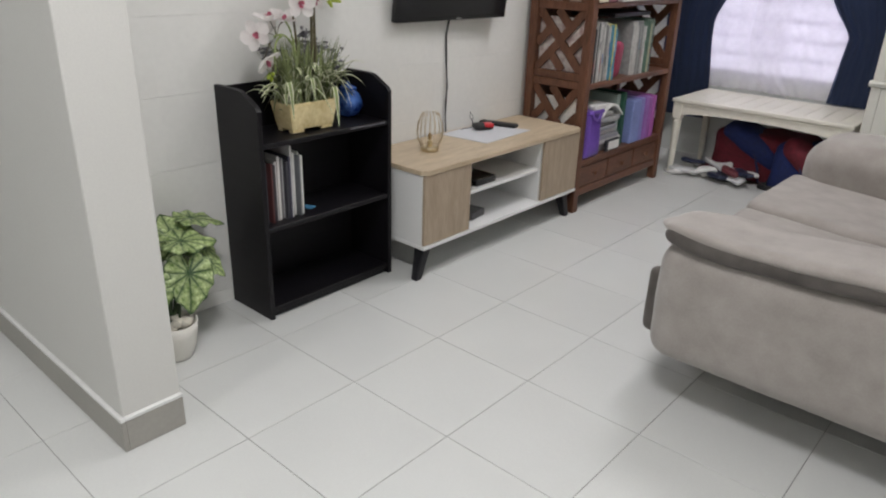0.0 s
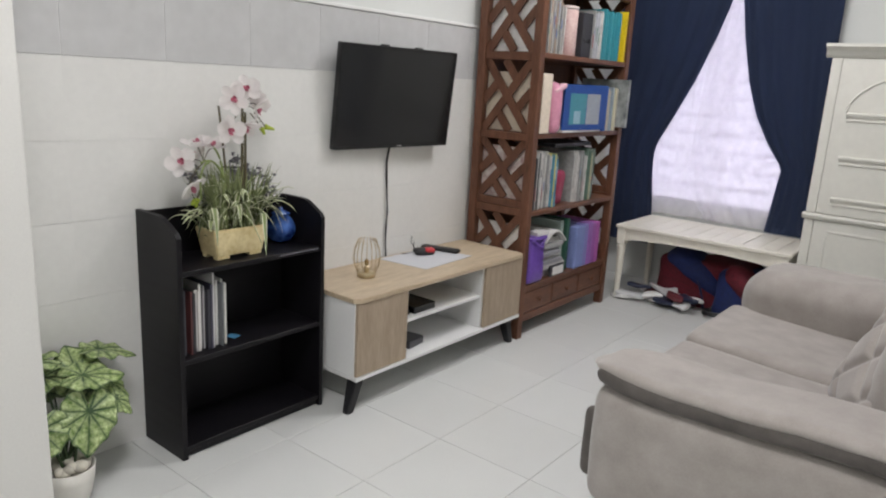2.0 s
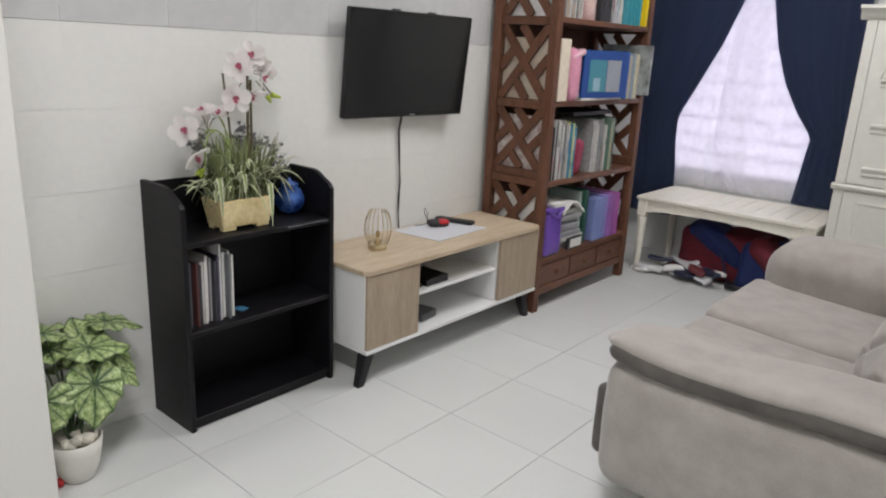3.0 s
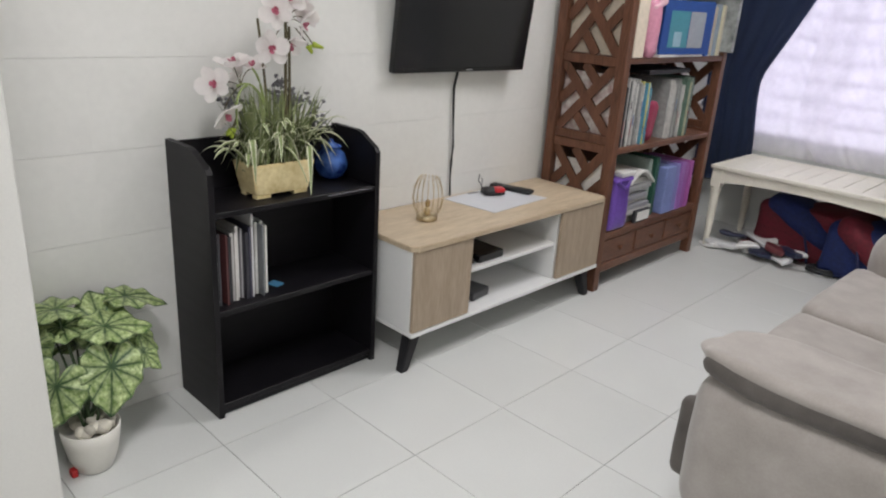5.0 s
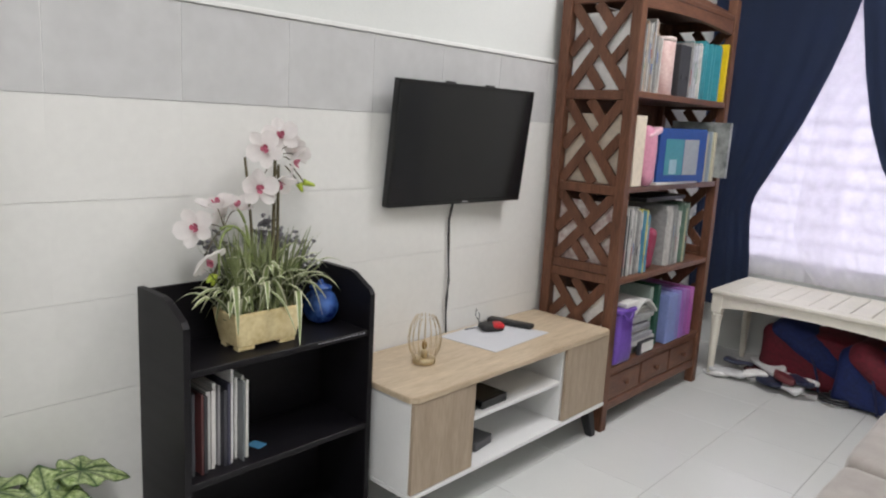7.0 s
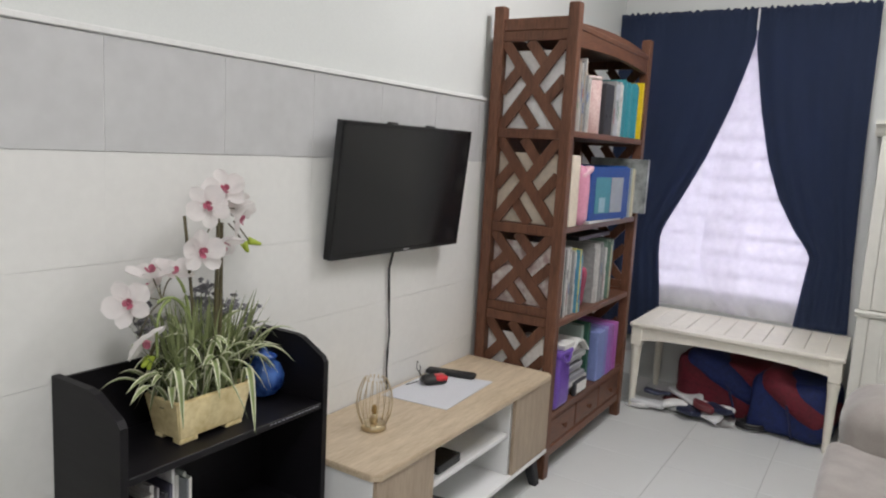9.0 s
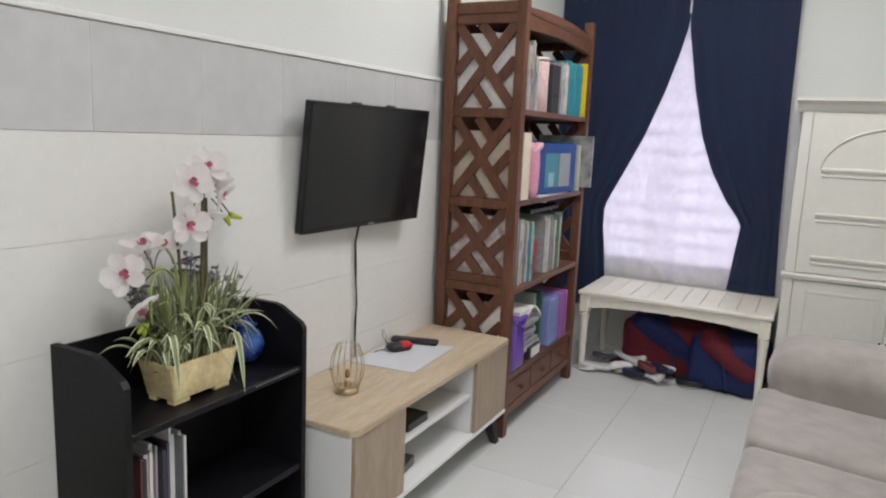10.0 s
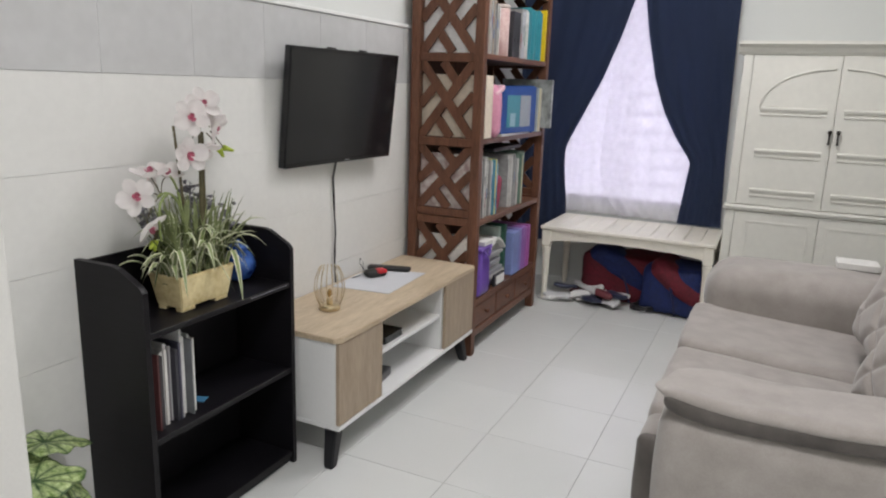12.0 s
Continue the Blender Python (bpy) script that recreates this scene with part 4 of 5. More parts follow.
# second shelf
z = LEVELS[2] + 0.0006
board("magazine_box", (0.40, SY0 + 0.050, z), (0.345, 0.085, 0.292), (0.70, 0.61, 0.49), "beige card magazine box with dotted edge", "box")
bear = thing("pink_bag", (0.39, 2.0, z), "glossy pink plastic bag hanging upright on the shelf", "bag")
part("sack", cushion(bmesh.new(), (0.10, 0.085, 0.23), 0.03, 0.15, 9, Matrix.Translation((0.365, 2.03, z + 0.118)), 0.012, 3), plain("pink_plastic_film", (0.60, 0.26, 0.36), 0.25, 0.15), bear, smooth=True)
part("knot", cushion(bmesh.new(), (0.05, 0.11, 0.03), 0.012, 0.1, 6, Matrix.Translation((0.385, 2.05, z + 0.222)) @ pose(0, 0, 0, 20), 0.01, 5), plain("pale_pink_film", (0.68, 0.42, 0.48), 0.25, 0.1), bear, smooth=True)
row_of_books(2.10, 2.30, z, 0.22, 0.26, [(0.09, 0.09, 0.11), (0.16, 0.12, 0.15), (0.06, 0.07, 0.09)], "dark folder standing deep in the shelf", 0.2, 0.24)
fl = board("plastic_folder", (0.395, 2.11, z + 0.012), (0.012, 0.40, 0.235), (0.015, 0.065, 0.27), "blue plastic folder facing out with a label window", "folder", 0.002, turn=-6)
M0 = Matrix.Translation((0.3957, 2.11, z + 0.012)) @ pose(0, 0, 0, 0, 0, -6)
for nm, yy, c, hh in (("teal_sheet", (0.05, 0.20), (0.06, 0.24, 0.30), (0.03, 0.19)), ("grey_sheet", (0.205, 0.33), (0.30, 0.32, 0.36), (0.03, 0.19)), ("label", (0.09, 0.15), (0.28, 0.42, 0.50), (0.035, 0.10))):
    bm = B(0.0002 if nm != "label" else 0.0012, yy[0], hh[0], 0.001 if nm != "label" else 0.0018, yy[1], hh[1], bevel=0)
    bm.transform(M0)
    part(nm, bm, plain(nm + "_paper", c, 0.5), fl)
row_of_books(2.53, 2.60, z, 0.24, 0.255, [(0.03, 0.12, 0.42), (0.05, 0.16, 0.5)], "blue folder standing on the shelf", 0.24, 0.40)
row_of_books(2.605, 2.70, z, 0.225, 0.25, [(0.62, 0.58, 0.42), (0.5, 0.45, 0.36), (0.30, 0.36, 0.42)], "cream and grey booklet standing on the shelf", 0.24, 0.40)
pic = board("picture_folder", (0.455, 2.725, z + 0.02), (0.30, 0.03, 0.27), (0.34, 0.38, 0.38), "grey folder with a printed picture, jutting out", "folder", 0.002, mat=material("printed_picture", (0.13, 0.15, 0.14), 0.4, var=0.5, scale=9, color2=(0.5, 0.52, 0.5), lump=0.9))
board("paper_stack", (0.405, 2.10, z), (0.26, 0.42, 0.011), (0.6, 0.58, 0.5), "thin stack of papers lying on the shelf", "papers", 0.001, mat=PAPER)
# third shelf
z = LEVELS[1] + 0.0006
board("patterned_folder", (0.360, SY0 + 0.047, z), (0.31, 0.012, 0.315), (0.5, 0.45, 0.42), "patterned folder standing against the lattice", "folder", 0.001, mat=material("flowered_card", (0.62, 0.42, 0.39), 0.6, var=0.3, scale=28, color2=(0.90, 0.87, 0.82), lump=0.9))
thin_books(SY0 + 0.068, 2.07, z, 0.26, 0.305, (WHITISH, DARKISH, WHITISH, GREYISH), 0.375)
thin_books(2.072, 2.13, z, 0.25, 0.29, ((0.06, 0.17, 0.38), (0.10, 0.30, 0.42), (0.62, 0.56, 0.16), WHITISH), 0.385)
thin_books(2.15, 2.33, z, 0.20, 0.27, (GREYISH, (0.12, 0.12, 0.11), (0.40, 0.37, 0.16), DARKISH), 0.26)
rb = thing("red_pouch", (0.33, 2.22, z), "dark pinkish red cloth pouch leaning on books", "pouch")
part("cloth", cushion(bmesh.new(), (0.05, 0.105, 0.185), 0.022, 0.12, 9, Matrix.Translation((0.335, 2.215, z + 0.096)) @ pose(0, 0, 0, -4, 0, 12), 0.014, 9), plain("dark_red_cloth", (0.30, 0.03, 0.075), 0.6, 0.25), rb, smooth=True)
thin_books(2.335, 2.47, z, 0.25, 0.285, (WHITISH, GREYISH, WHITISH), 0.37)
thin_books(2.472, 2.58, z, 0.265, 0.295, (DARKISH, (0.14, 0.22, 0.17), (0.50, 0.47, 0.30), (0.24, 0.30, 0.24), (0.56, 0.50, 0.36)), 0.37)
board("black_tray", (0.36, 2.12, z + 0.313), (0.26, 0.40, 0.02), (0.015, 0.015, 0.018), "flat black tray lying across the books", "tray")
# lowest shelf
z = LEVELS[0] + 0.0006
board("white_folder", (0.360, SY0 + 0.047, z), (0.31, 0.014, 0.31), (0.88, 0.86, 0.82), "white folder standing against the lattice", "folder", 0.001)
PURPLE = plain("purple_plastic", (0.15, 0.07, 0.38), 0.3, 0.2)
pb = thing("purple_container", (0.37, 1.93, z), "translucent purple plastic container with handle", "container")
part("body", cushion(bmesh.new(), (0.10, 0.145, 0.235), 0.02, 0.02, 8, Matrix.Translation((0.352, 1.968, z + 0.119)), 0.005, 4), PURPLE, pb, smooth=True)
part("lid", B(0.298, 1.893, z + 0.2335, 0.408, 2.043, z + 0.2535, bevel=0.006, seg=2), PURPLE, pb)
part("handle", tube(bmesh.new(), curve_points((0.404, 1.92, z + 0.245), (0.422, 1.97, z + 0.17), (0.404, 2.02, z + 0.245), 8), 0.006, 8), PURPLE, pb, smooth=True)
for i in range(9):
    board("paper_stack", (0.37 + random.uniform(-0.02, 0.012), 2.07 + random.uniform(-0.01, 0.012), z + i * 0.0236), (0.24, 0.21 + random.uniform(-0.02, 0.02), 0.023), (0.5, 0.5, 0.48), "stack of pale papers and magazines", "papers", 0.002, group="papers on the lowest shelf", mat=plain("magazine_edge", random.choice([(0.5, 0.49, 0.47), (0.36, 0.36, 0.36), (0.58, 0.57, 0.54), (0.28, 0.28, 0.30)]), 0.6, 0.15))
arc = thing("bent_magazine", (0.27, 2.17, z + 0.213), "white magazine bent over the stack of papers", "magazine")
out = [(2.075 + 0.215 * u, z + 0.2150 + 0.085 * math.sin(math.pi * min(1, 0.15 + 0.75 * u)) ** 1.3 - 0.038) for u in (i / 14 for i in range(15))]
part("body", solid(bmesh.new(), out + [(p, q - 0.011) for p, q in out[::-1]], "x", 0.16, 0.385), PAPER, arc, smooth=False)
lying = thing("paper_booklet", (0.30, 2.02, z + 0.2545), "thick pale booklet lying on the container", "booklet")
part("body", B(0.17, 1.955, z + 0.2550, 0.400, 2.065, z + 0.2760, bevel=0.002), PAPER, lying)
bx = board("small_box", (0.392, 2.135, z), (0.018, 0.14, 0.062), (0.03, 0.03, 0.035), "small black box with a white label", "box")
part("label", B(0.3922, 2.155, z + 0.008, 0.3932, 2.27, z + 0.054, bevel=0), PAPER, bx)
board("green_folder", (0.36, 2.335, z), (0.26, 0.03, 0.30), (0.02, 0.085, 0.055), "dark green folder standing on the shelf", "folder")
board("pale_box_file", (0.34, 2.30, z), (0.2, 0.03, 0.29), (0.38, 0.46, 0.42), "pale green box file standing on the shelf", "box file")
for i, (c, w) in enumerate((((0.20, 0.25, 0.50), 0.10), ((0.22, 0.20, 0.46), 0.045), ((0.29, 0.13, 0.40), 0.05), ((0.32, 0.10, 0.35), 0.045), ((0.36, 0.10, 0.33), 0.04))):
    board("plastic_file", (0.392 - 0.003 * (i % 2), 2.40 + (0, 0.102, 0.149, 0.201, 0.248)[i], z), (0.25, w, 0.245 + 0.006 * (i % 3)), c, "glossy blue or purple plastic file box", "box file", 0.006, group="plastic files on the lowest shelf")

# ---- bench before the window ----
bench = thing("bench", (0.9, 3.25, 0), "off-white painted wooden bench with slatted top", "bench")
BX0, BX1, BY0, BY1, BZ = 0.372, 1.408, 2.945, 3.50, 0.484
part("front_board", B(BX0, BY0, BZ - 0.022, BX1, BY0 + 0.075, BZ, bevel=0.006, seg=2), BENCHP, bench)
part("back_board", B(BX0, BY1 - 0.03, BZ - 0.022, BX1, BY1, BZ, bevel=0.006, seg=2), BENCHP, bench)
n = 11
w = (BX1 - BX0) / n
for i in range(n):
    part("slat", B(BX0 + i * w + 0.0015, BY0 + 0.0755, BZ - 0.020, BX0 + (i + 1) * w - 0.0015, BY1 - 0.0305, BZ - 0.001, bevel=0.003), BENCHP, bench)
ARCH = [(BX0 + 0.064 + (BX1 - BX0 - 0.128) * i / 16, BZ - 0.100 + 0.030 * math.sin(math.pi * i / 16) ** 0.6) for i in range(17)]
part("front_apron", solid(bmesh.new(), [(BX0 + 0.064, BZ - 0.0225)] + ARCH + [(BX1 - 0.064, BZ - 0.0225)], "y", BY0 + 0.016, BY0 + 0.036), BENCHP, bench)
part("back_apron", B(BX0 + 0.03, BY1 - 0.036, BZ - 0.088, BX1 - 0.03, BY1 - 0.018, BZ - 0.0225, bevel=0.003), BENCHP, bench)
for x in (BX0 + 0.018, BX1 - 0.036):
    part("side_apron", B(x, BY0 + 0.06, BZ - 0.088, x + 0.018, BY1 - 0.06, BZ - 0.0225, bevel=0.003), BENCHP, bench)
for x in (BX0 + 0.038, BX1 - 0.038):
    for y in (BY0 + 0.038, BY1 - 0.038):
        bm = B(x - 0.028, y - 0.028, BZ - 0.125, x + 0.028, y + 0.028, BZ - 0.0222, bevel=0.003)
        lathe(bm, [(0.013, 0), (0.016, 0.02), (0.024, 0.30), (0.028, 0.335), (0.030, 0.345), (0.026, 0.352), (0.026, 0.3595)], (x, y, 0), 18)
        part("leg", bm, BENCHP, bench)

# things under the bench
random.seed(31)
RED, BLUE = plain("red_nylon", (0.11, 0.006, 0.015), 0.8, 0.35), plain("royal_blue_nylon", (0.006, 0.016, 0.090), 0.8, 0.35)
DKBLUE = plain("dark_blue_nylon", (0.012, 0.016, 0.07), 0.6, 0.3)


def sports_bag(at, size, turn, label, low, high, tilt):
    t = thing("sports_bag", at, label, "bag", "bags under the bench")
    m = Matrix.Translation((at[0], at[1], size[2] / 2 + 0.004)) @ pose(0, 0, 0, 0, 0, turn)
    part("body", cushion(bmesh.new(), size, 0.055, 0.05, 14, m, 0.022, at[0] * 9), low, t, smooth=True)
    bm = cushion(bmesh.new(), (size[0] * 0.98, size[1] * 1.03, size[2] * 0.46), 0.055, 0.1, 10, m @ pose(0.03, -0.004, size[2] * 0.16, 0, tilt, 0), 0.016, at[0] * 5)
    part("top_panel", bm, high, t, smooth=True)
    bm = tube(bmesh.new(), [m @ Vector(p) for p in ((-size[0] * 0.1, -size[1] * 0.53, size[2] * 0.35), (size[0] * 0.02, -size[1] * 0.57, size[2] * 0.1), (size[0] * 0.08, -size[1] * 0.57, -size[2] * 0.2), (size[0] * 0.1, -size[1] * 0.50, -size[2] * 0.46))], 0.007, 6)
    part("strap", bm, DKBLUE, t, smooth=True)


sports_bag((0.86, 3.28, 0.0), (0.52, 0.30, 0.30), 4, "red and blue nylon sports bag under the bench", RED, BLUE, 27)
sports_bag((1.20, 3.19, 0.0), (0.38, 0.34, 0.30), -8, "blue and red nylon sports bag slumped under the bench", BLUE, RED, 30)
loop = thing("black_cable_coil", (1.0, 3.02, 0), "coiled black strap on the floor", "strap")
part("coil", tube(bmesh.new(), [(1.02 + 0.07 * math.cos(a / 4), 3.06 + 0.05 * math.sin(a / 4), 0.010 + 0.0006 * a) for a in range(0, 60)], 0.008, 6), BLACKPAINT, loop, smooth=True)
WHITEFILM = plain("white_film", (0.85, 0.84, 0.82), 0.4)
FILMS = (WHITEFILM, plain("grey_film", (0.62, 0.62, 0.62), 0.35), WHITEFILM, plain("navy_film", (0.02, 0.025, 0.055), 0.4), WHITEFILM, plain("dark_red_film", (0.12, 0.025, 0.03), 0.4))
SIGHT = ("crumpled white paper packet on the floor", "pale grey plastic packet on the floor", "crumpled white paper packet on the floor", "navy plastic packet on the floor", "crumpled white paper packet on the floor", "dark red plastic packet on the floor")
for i in range(16):
    x, y = 0.46 + 0.028 * i + random.uniform(-0.02, 0.02), 3.04 + random.uniform(-0.05, 0.10)
    t = thing("paper_packet", (x, y, 0), SIGHT[i % 6], "packet", "clutter under the bench")
    bm = cushion(bmesh.new(), (random.uniform(0.09, 0.15) if i % 6 in (3, 5) else random.uniform(0.12, 0.19), random.uniform(0.05, 0.10), 0.026), 0.010, 0.1, 9, Matrix.Translation((x, y, 0.016 + 0.024 * (i % 4))) @ pose(0, 0, 0, random.uniform(-6, 6), random.uniform(-6, 6), random.uniform(-60, 60)), 0.026, i * 3)
    part("packet", bm, FILMS[i % 6], t, smooth=True)

# ---- white cabinet ----
KX0, KX1, KY0, KY1 = 1.425, 2.375, 3.005, 3.545
cabinet = thing("cabinet", (1.9, 3.28, 0), "tall cream painted cabinet with arched panelled doors", "cabinet")
part("body", B(KX0, KY0 + 0.022, 0.06, KX1, KY1, 1.545, bevel=0.004), CREAM, cabinet)
part("plinth", B(KX0 - 0.012, KY0 + 0.006, 0, KX1 + 0.012, KY1, 0.0598, bevel=0.004), CREAM, cabinet)
bm = solid(bmesh.new(), [(KY0 + 0.004, 1.53), (KY0 - 0.008, 1.545), (KY0 - 0.012, 1.565), (KY0 - 0.030, 1.580), (KY0 - 0.046, 1.582), (KY0 - 0.046, 1.598), (KY1, 1.598), (KY1, 1.5455), (KY0 + 0.0215, 1.5455), (KY0 + 0.0215, 1.53)], "x", KX0 - 0.030, KX1 + 0.030)
part("cornice", bm, CREAM, cabinet)
bm = solid(bmesh.new(), [(KY0 + 0.0215, 0.690), (KY0 - 0.004, 0.690), (KY0 - 0.014, 0.700), (KY0 - 0.018, 0.712), (KY0 - 0.006, 0.722), (KY0 + 0.0215, 0.722)], "x", KX0 - 0.012, KX1 + 0.012)
part("waist_moulding", bm, CREAM, cabinet)
for x0, x1 in ((KX0, KX0 + 0.048), (KX1 - 0.048, KX1)):
    part("stile", B(x0, KY0 + 0.003, 0.0605, x1, KY0 + 0.0218, 0.6895, bevel=0.002), CREAM, cabinet)
    part("stile", B(x0, KY0 + 0.003, 0.7225, x1, KY0 + 0.0218, 1.5295, bevel=0.002), CREAM, cabinet)
CMID = 1.896
DARKMETAL = plain("dark_bronze", (0.035, 0.03, 0.026), 0.4, 0.2, metal=0.7)
HALF = CMID - KX0 - 0.05


def moulding_bar(bm, x0, x1, z, h=0.024, proud=0.012):
    return solid(bm, [(KY0 + 0.001, z - h / 2), (KY0 - proud * 0.5, z - h / 2), (KY0 - proud, z), (KY0 - proud, z + h * 0.3), (KY0 + 0.001, z + h / 2)], "x", x0, x1)


for s in (-1, 1):
    x0, x1 = (CMID - HALF, CMID - 0.0011) if s < 0 else (CMID + 0.0011, CMID + HALF)
    up = part("upper_door", B(x0, KY0, 0.726, x1, KY0 + 0.0217, 1.527, bevel=0.002), CREAM, cabinet)
    a, b = (1.535, 1.858) if s < 0 else (CMID * 2 - 1.858, CMID * 2 - 1.535)
    for z in (1.248, 1.024, 0.808):
        part("moulding", moulding_bar(bmesh.new(), a, b, z), CREAM, up)
        part("moulding", B(a + 0.004, KY0 - 0.006, z - 0.034, b - 0.004, KY0 + 0.0008, z - 0.022, bevel=0.002), CREAM, up)
    arc = []
    for i in range(17):
        an = math.pi / 2 * i / 16
        arc.append((CMID + s * (0.025 + 0.336 * math.cos(an)), KY0 - 0.003, 1.255 + 0.205 * math.sin(an)))
    part("arch_moulding", tube(bmesh.new(), arc, 0.0055, 6), CREAM, up, smooth=True)
    hb = lathe(bmesh.new(), [(0.005, 0.0), (0.008, 0.006), (0.005, 0.012), (0.0045, 0.05), (0.007, 0.058), (0.011, 0.064), (0.009, 0.074), (0.003, 0.077)], (CMID + 0.008 + s * 0.020, KY0 - 0.016, 1.075), 12)
    box(hb, CMID + 0.008 + s * 0.020 - 0.004, KY0 - 0.016, 1.138, CMID + 0.008 + s * 0.020 + 0.004, KY0 + 0.001, 1.146, bevel=0)
    part("handle", hb, DARKMETAL, up, "dark bronze drop handle", smooth=True)
    lo = part("lower_door", B(x0, KY0, 0.085, x1, KY0 + 0.0217, 0.686, bevel=0.002), CREAM, cabinet)
    bm = bmesh.new()
    for q in ((a, 0.625, b, 0.640), (a, 0.13, b, 0.145), (a, 0.1455, a + 0.014, 0.6245), (b - 0.014, 0.1455, b, 0.6245)):
        box(bm, q[0], KY0 - 0.0035, q[1], q[2], KY0 + 0.0008, q[3], bevel=0.002)
    part("panel_frame", bm, CREAM, lo)
    kb = lathe(bmesh.new(), [(0.003, 0), (0.003, 0.006), (0.006, 0.010), (0.005, 0.014), (0.001, 0.015)], (0, 0, 0), 12)
    kb.transform(Matrix.Translation((CMID + s * 0.014, KY0 + 0.001, 0.418)) @ pose(0, 0, 0, 90, 0, 0))
    part("knob", kb, DARKMETAL, lo, smooth=True)

# ---- sofa ----
sofa = thing("sofa", (1.9, 1.35, 0), "greige velvet two-seat recliner sofa with padded arms", "sofa")
AY0, AY1, FY0, FY1 = 0.540, 0.775, 1.92, 2.24
BACKX = 2.46


def soft(name, x0, y0, z0, x1, y1, z1, r, bulge=0.0, mat=None, label="", n=12, rough=0.004, tilt=None, parent=None):
    m = Matrix.Translation(((x0 + x1) / 2, (y0 + y1) / 2, (z0 + z1) / 2))
    if tilt:
        m = m @ tilt
    return part(name, cushion(bmesh.new(), (x1 - x0, y1 - y0, z1 - z0), r, bulge, n, m, rough, x0 + y0), mat or SOFA, parent or sofa, label, smooth=True)


soft("near_arm_panel", 1.462, AY0 - 0.045, 0.162, BACKX, AY1, 0.535, 0.07, 0.02, n=14)


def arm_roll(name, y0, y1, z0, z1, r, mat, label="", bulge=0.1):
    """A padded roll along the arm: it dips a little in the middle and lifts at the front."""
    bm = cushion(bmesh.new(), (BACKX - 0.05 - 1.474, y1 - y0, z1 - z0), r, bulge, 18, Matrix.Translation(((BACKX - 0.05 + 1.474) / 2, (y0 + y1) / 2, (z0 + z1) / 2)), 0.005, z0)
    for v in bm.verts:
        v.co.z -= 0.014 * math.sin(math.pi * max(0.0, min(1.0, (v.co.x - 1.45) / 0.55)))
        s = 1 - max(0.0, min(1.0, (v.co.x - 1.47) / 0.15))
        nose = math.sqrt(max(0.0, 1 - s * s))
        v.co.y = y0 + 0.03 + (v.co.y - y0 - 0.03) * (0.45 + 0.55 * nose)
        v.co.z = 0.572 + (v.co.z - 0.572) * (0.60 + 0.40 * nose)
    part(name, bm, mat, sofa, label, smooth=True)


# underside of the pad: its shade is painted as a darker roll
arm_roll("near_arm_band", AY0 - 0.052, AY1 - 0.055, 0.530, 0.582, 0.025, SOFA_SHADED, "velvet underside of the arm pad, shade painted in", 0.0)
arm_roll("near_arm_pad", AY0 - 0.040, AY1 - 0.042, 0.560, 0.600, 0.019, SOFA)
soft("far_arm_panel", 1.45, FY0 + 0.06, 0.115, BACKX, FY1, 0.50, 0.06, 0.0)
soft("far_arm_pad", 1.455, FY0 - 0.035, 0.33, BACKX - 0.05, FY1 + 0.03, 0.600, 0.10, 0.08, n=16, rough=0.006)
soft("base", 1.46, AY1 - 0.02, 0.10, BACKX - 0.04, FY0 + 0.08, 0.30, 0.03)
MIDY = 1.375
for y0, y1 in ((AY1 + 0.005, MIDY), (MIDY, FY0 + 0.03)):
    low = 0.012 if y0 < 1 else 0.0
    soft("seat_cushion", 1.402, y0 + 0.004, 0.237 - low, 2.12, y1 - 0.004, 0.417 - low, 0.036, 0.03, n=16, rough=0.004, tilt=pose(0, 0, 0, 0, 3.5, 0))
    soft("footrest_panel", 1.400, y0 - (0.160 if y0 < 1 else 0.005), 0.150, 1.480, y1 - 0.005 + (0.12 if y0 > 1 else 0), 0.400, 0.05, 0.0, SOFA, "rounded footrest panel")
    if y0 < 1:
        # near side of the footrest, darkened in colour because no light reaches it
        soft("footrest_side", 1.404, y0 - 0.180, 0.185, 1.520, y0 - 0.130, 0.405, 0.024, 0.0, SOFA_SHADED, "velvet side of the footrest, shade painted in", n=10)
    soft("back_cushion", 2.08, y0, 0.42, 2.34, y1, 0.93, 0.10, 0.10, n=12, rough=0.006, tilt=pose(0, 0, 0, 0, 10, 0))
soft("back_frame", 2.30, AY0 + 0.02, 0.12, BACKX + 0.05, FY1 - 0.02, 0.88, 0.06)
for x in (1.75, 2.36):
    for y in (AY0 + 0.30, FY1 - 0.12):
        part("foot", lathe(bmesh.new(), [(0.020, 0), (0.024, 0.005), (0.028, 0.16), (0.026, 0.165)], (x, y, 0), 16), BLACKPAINT, sofa, smooth=True)


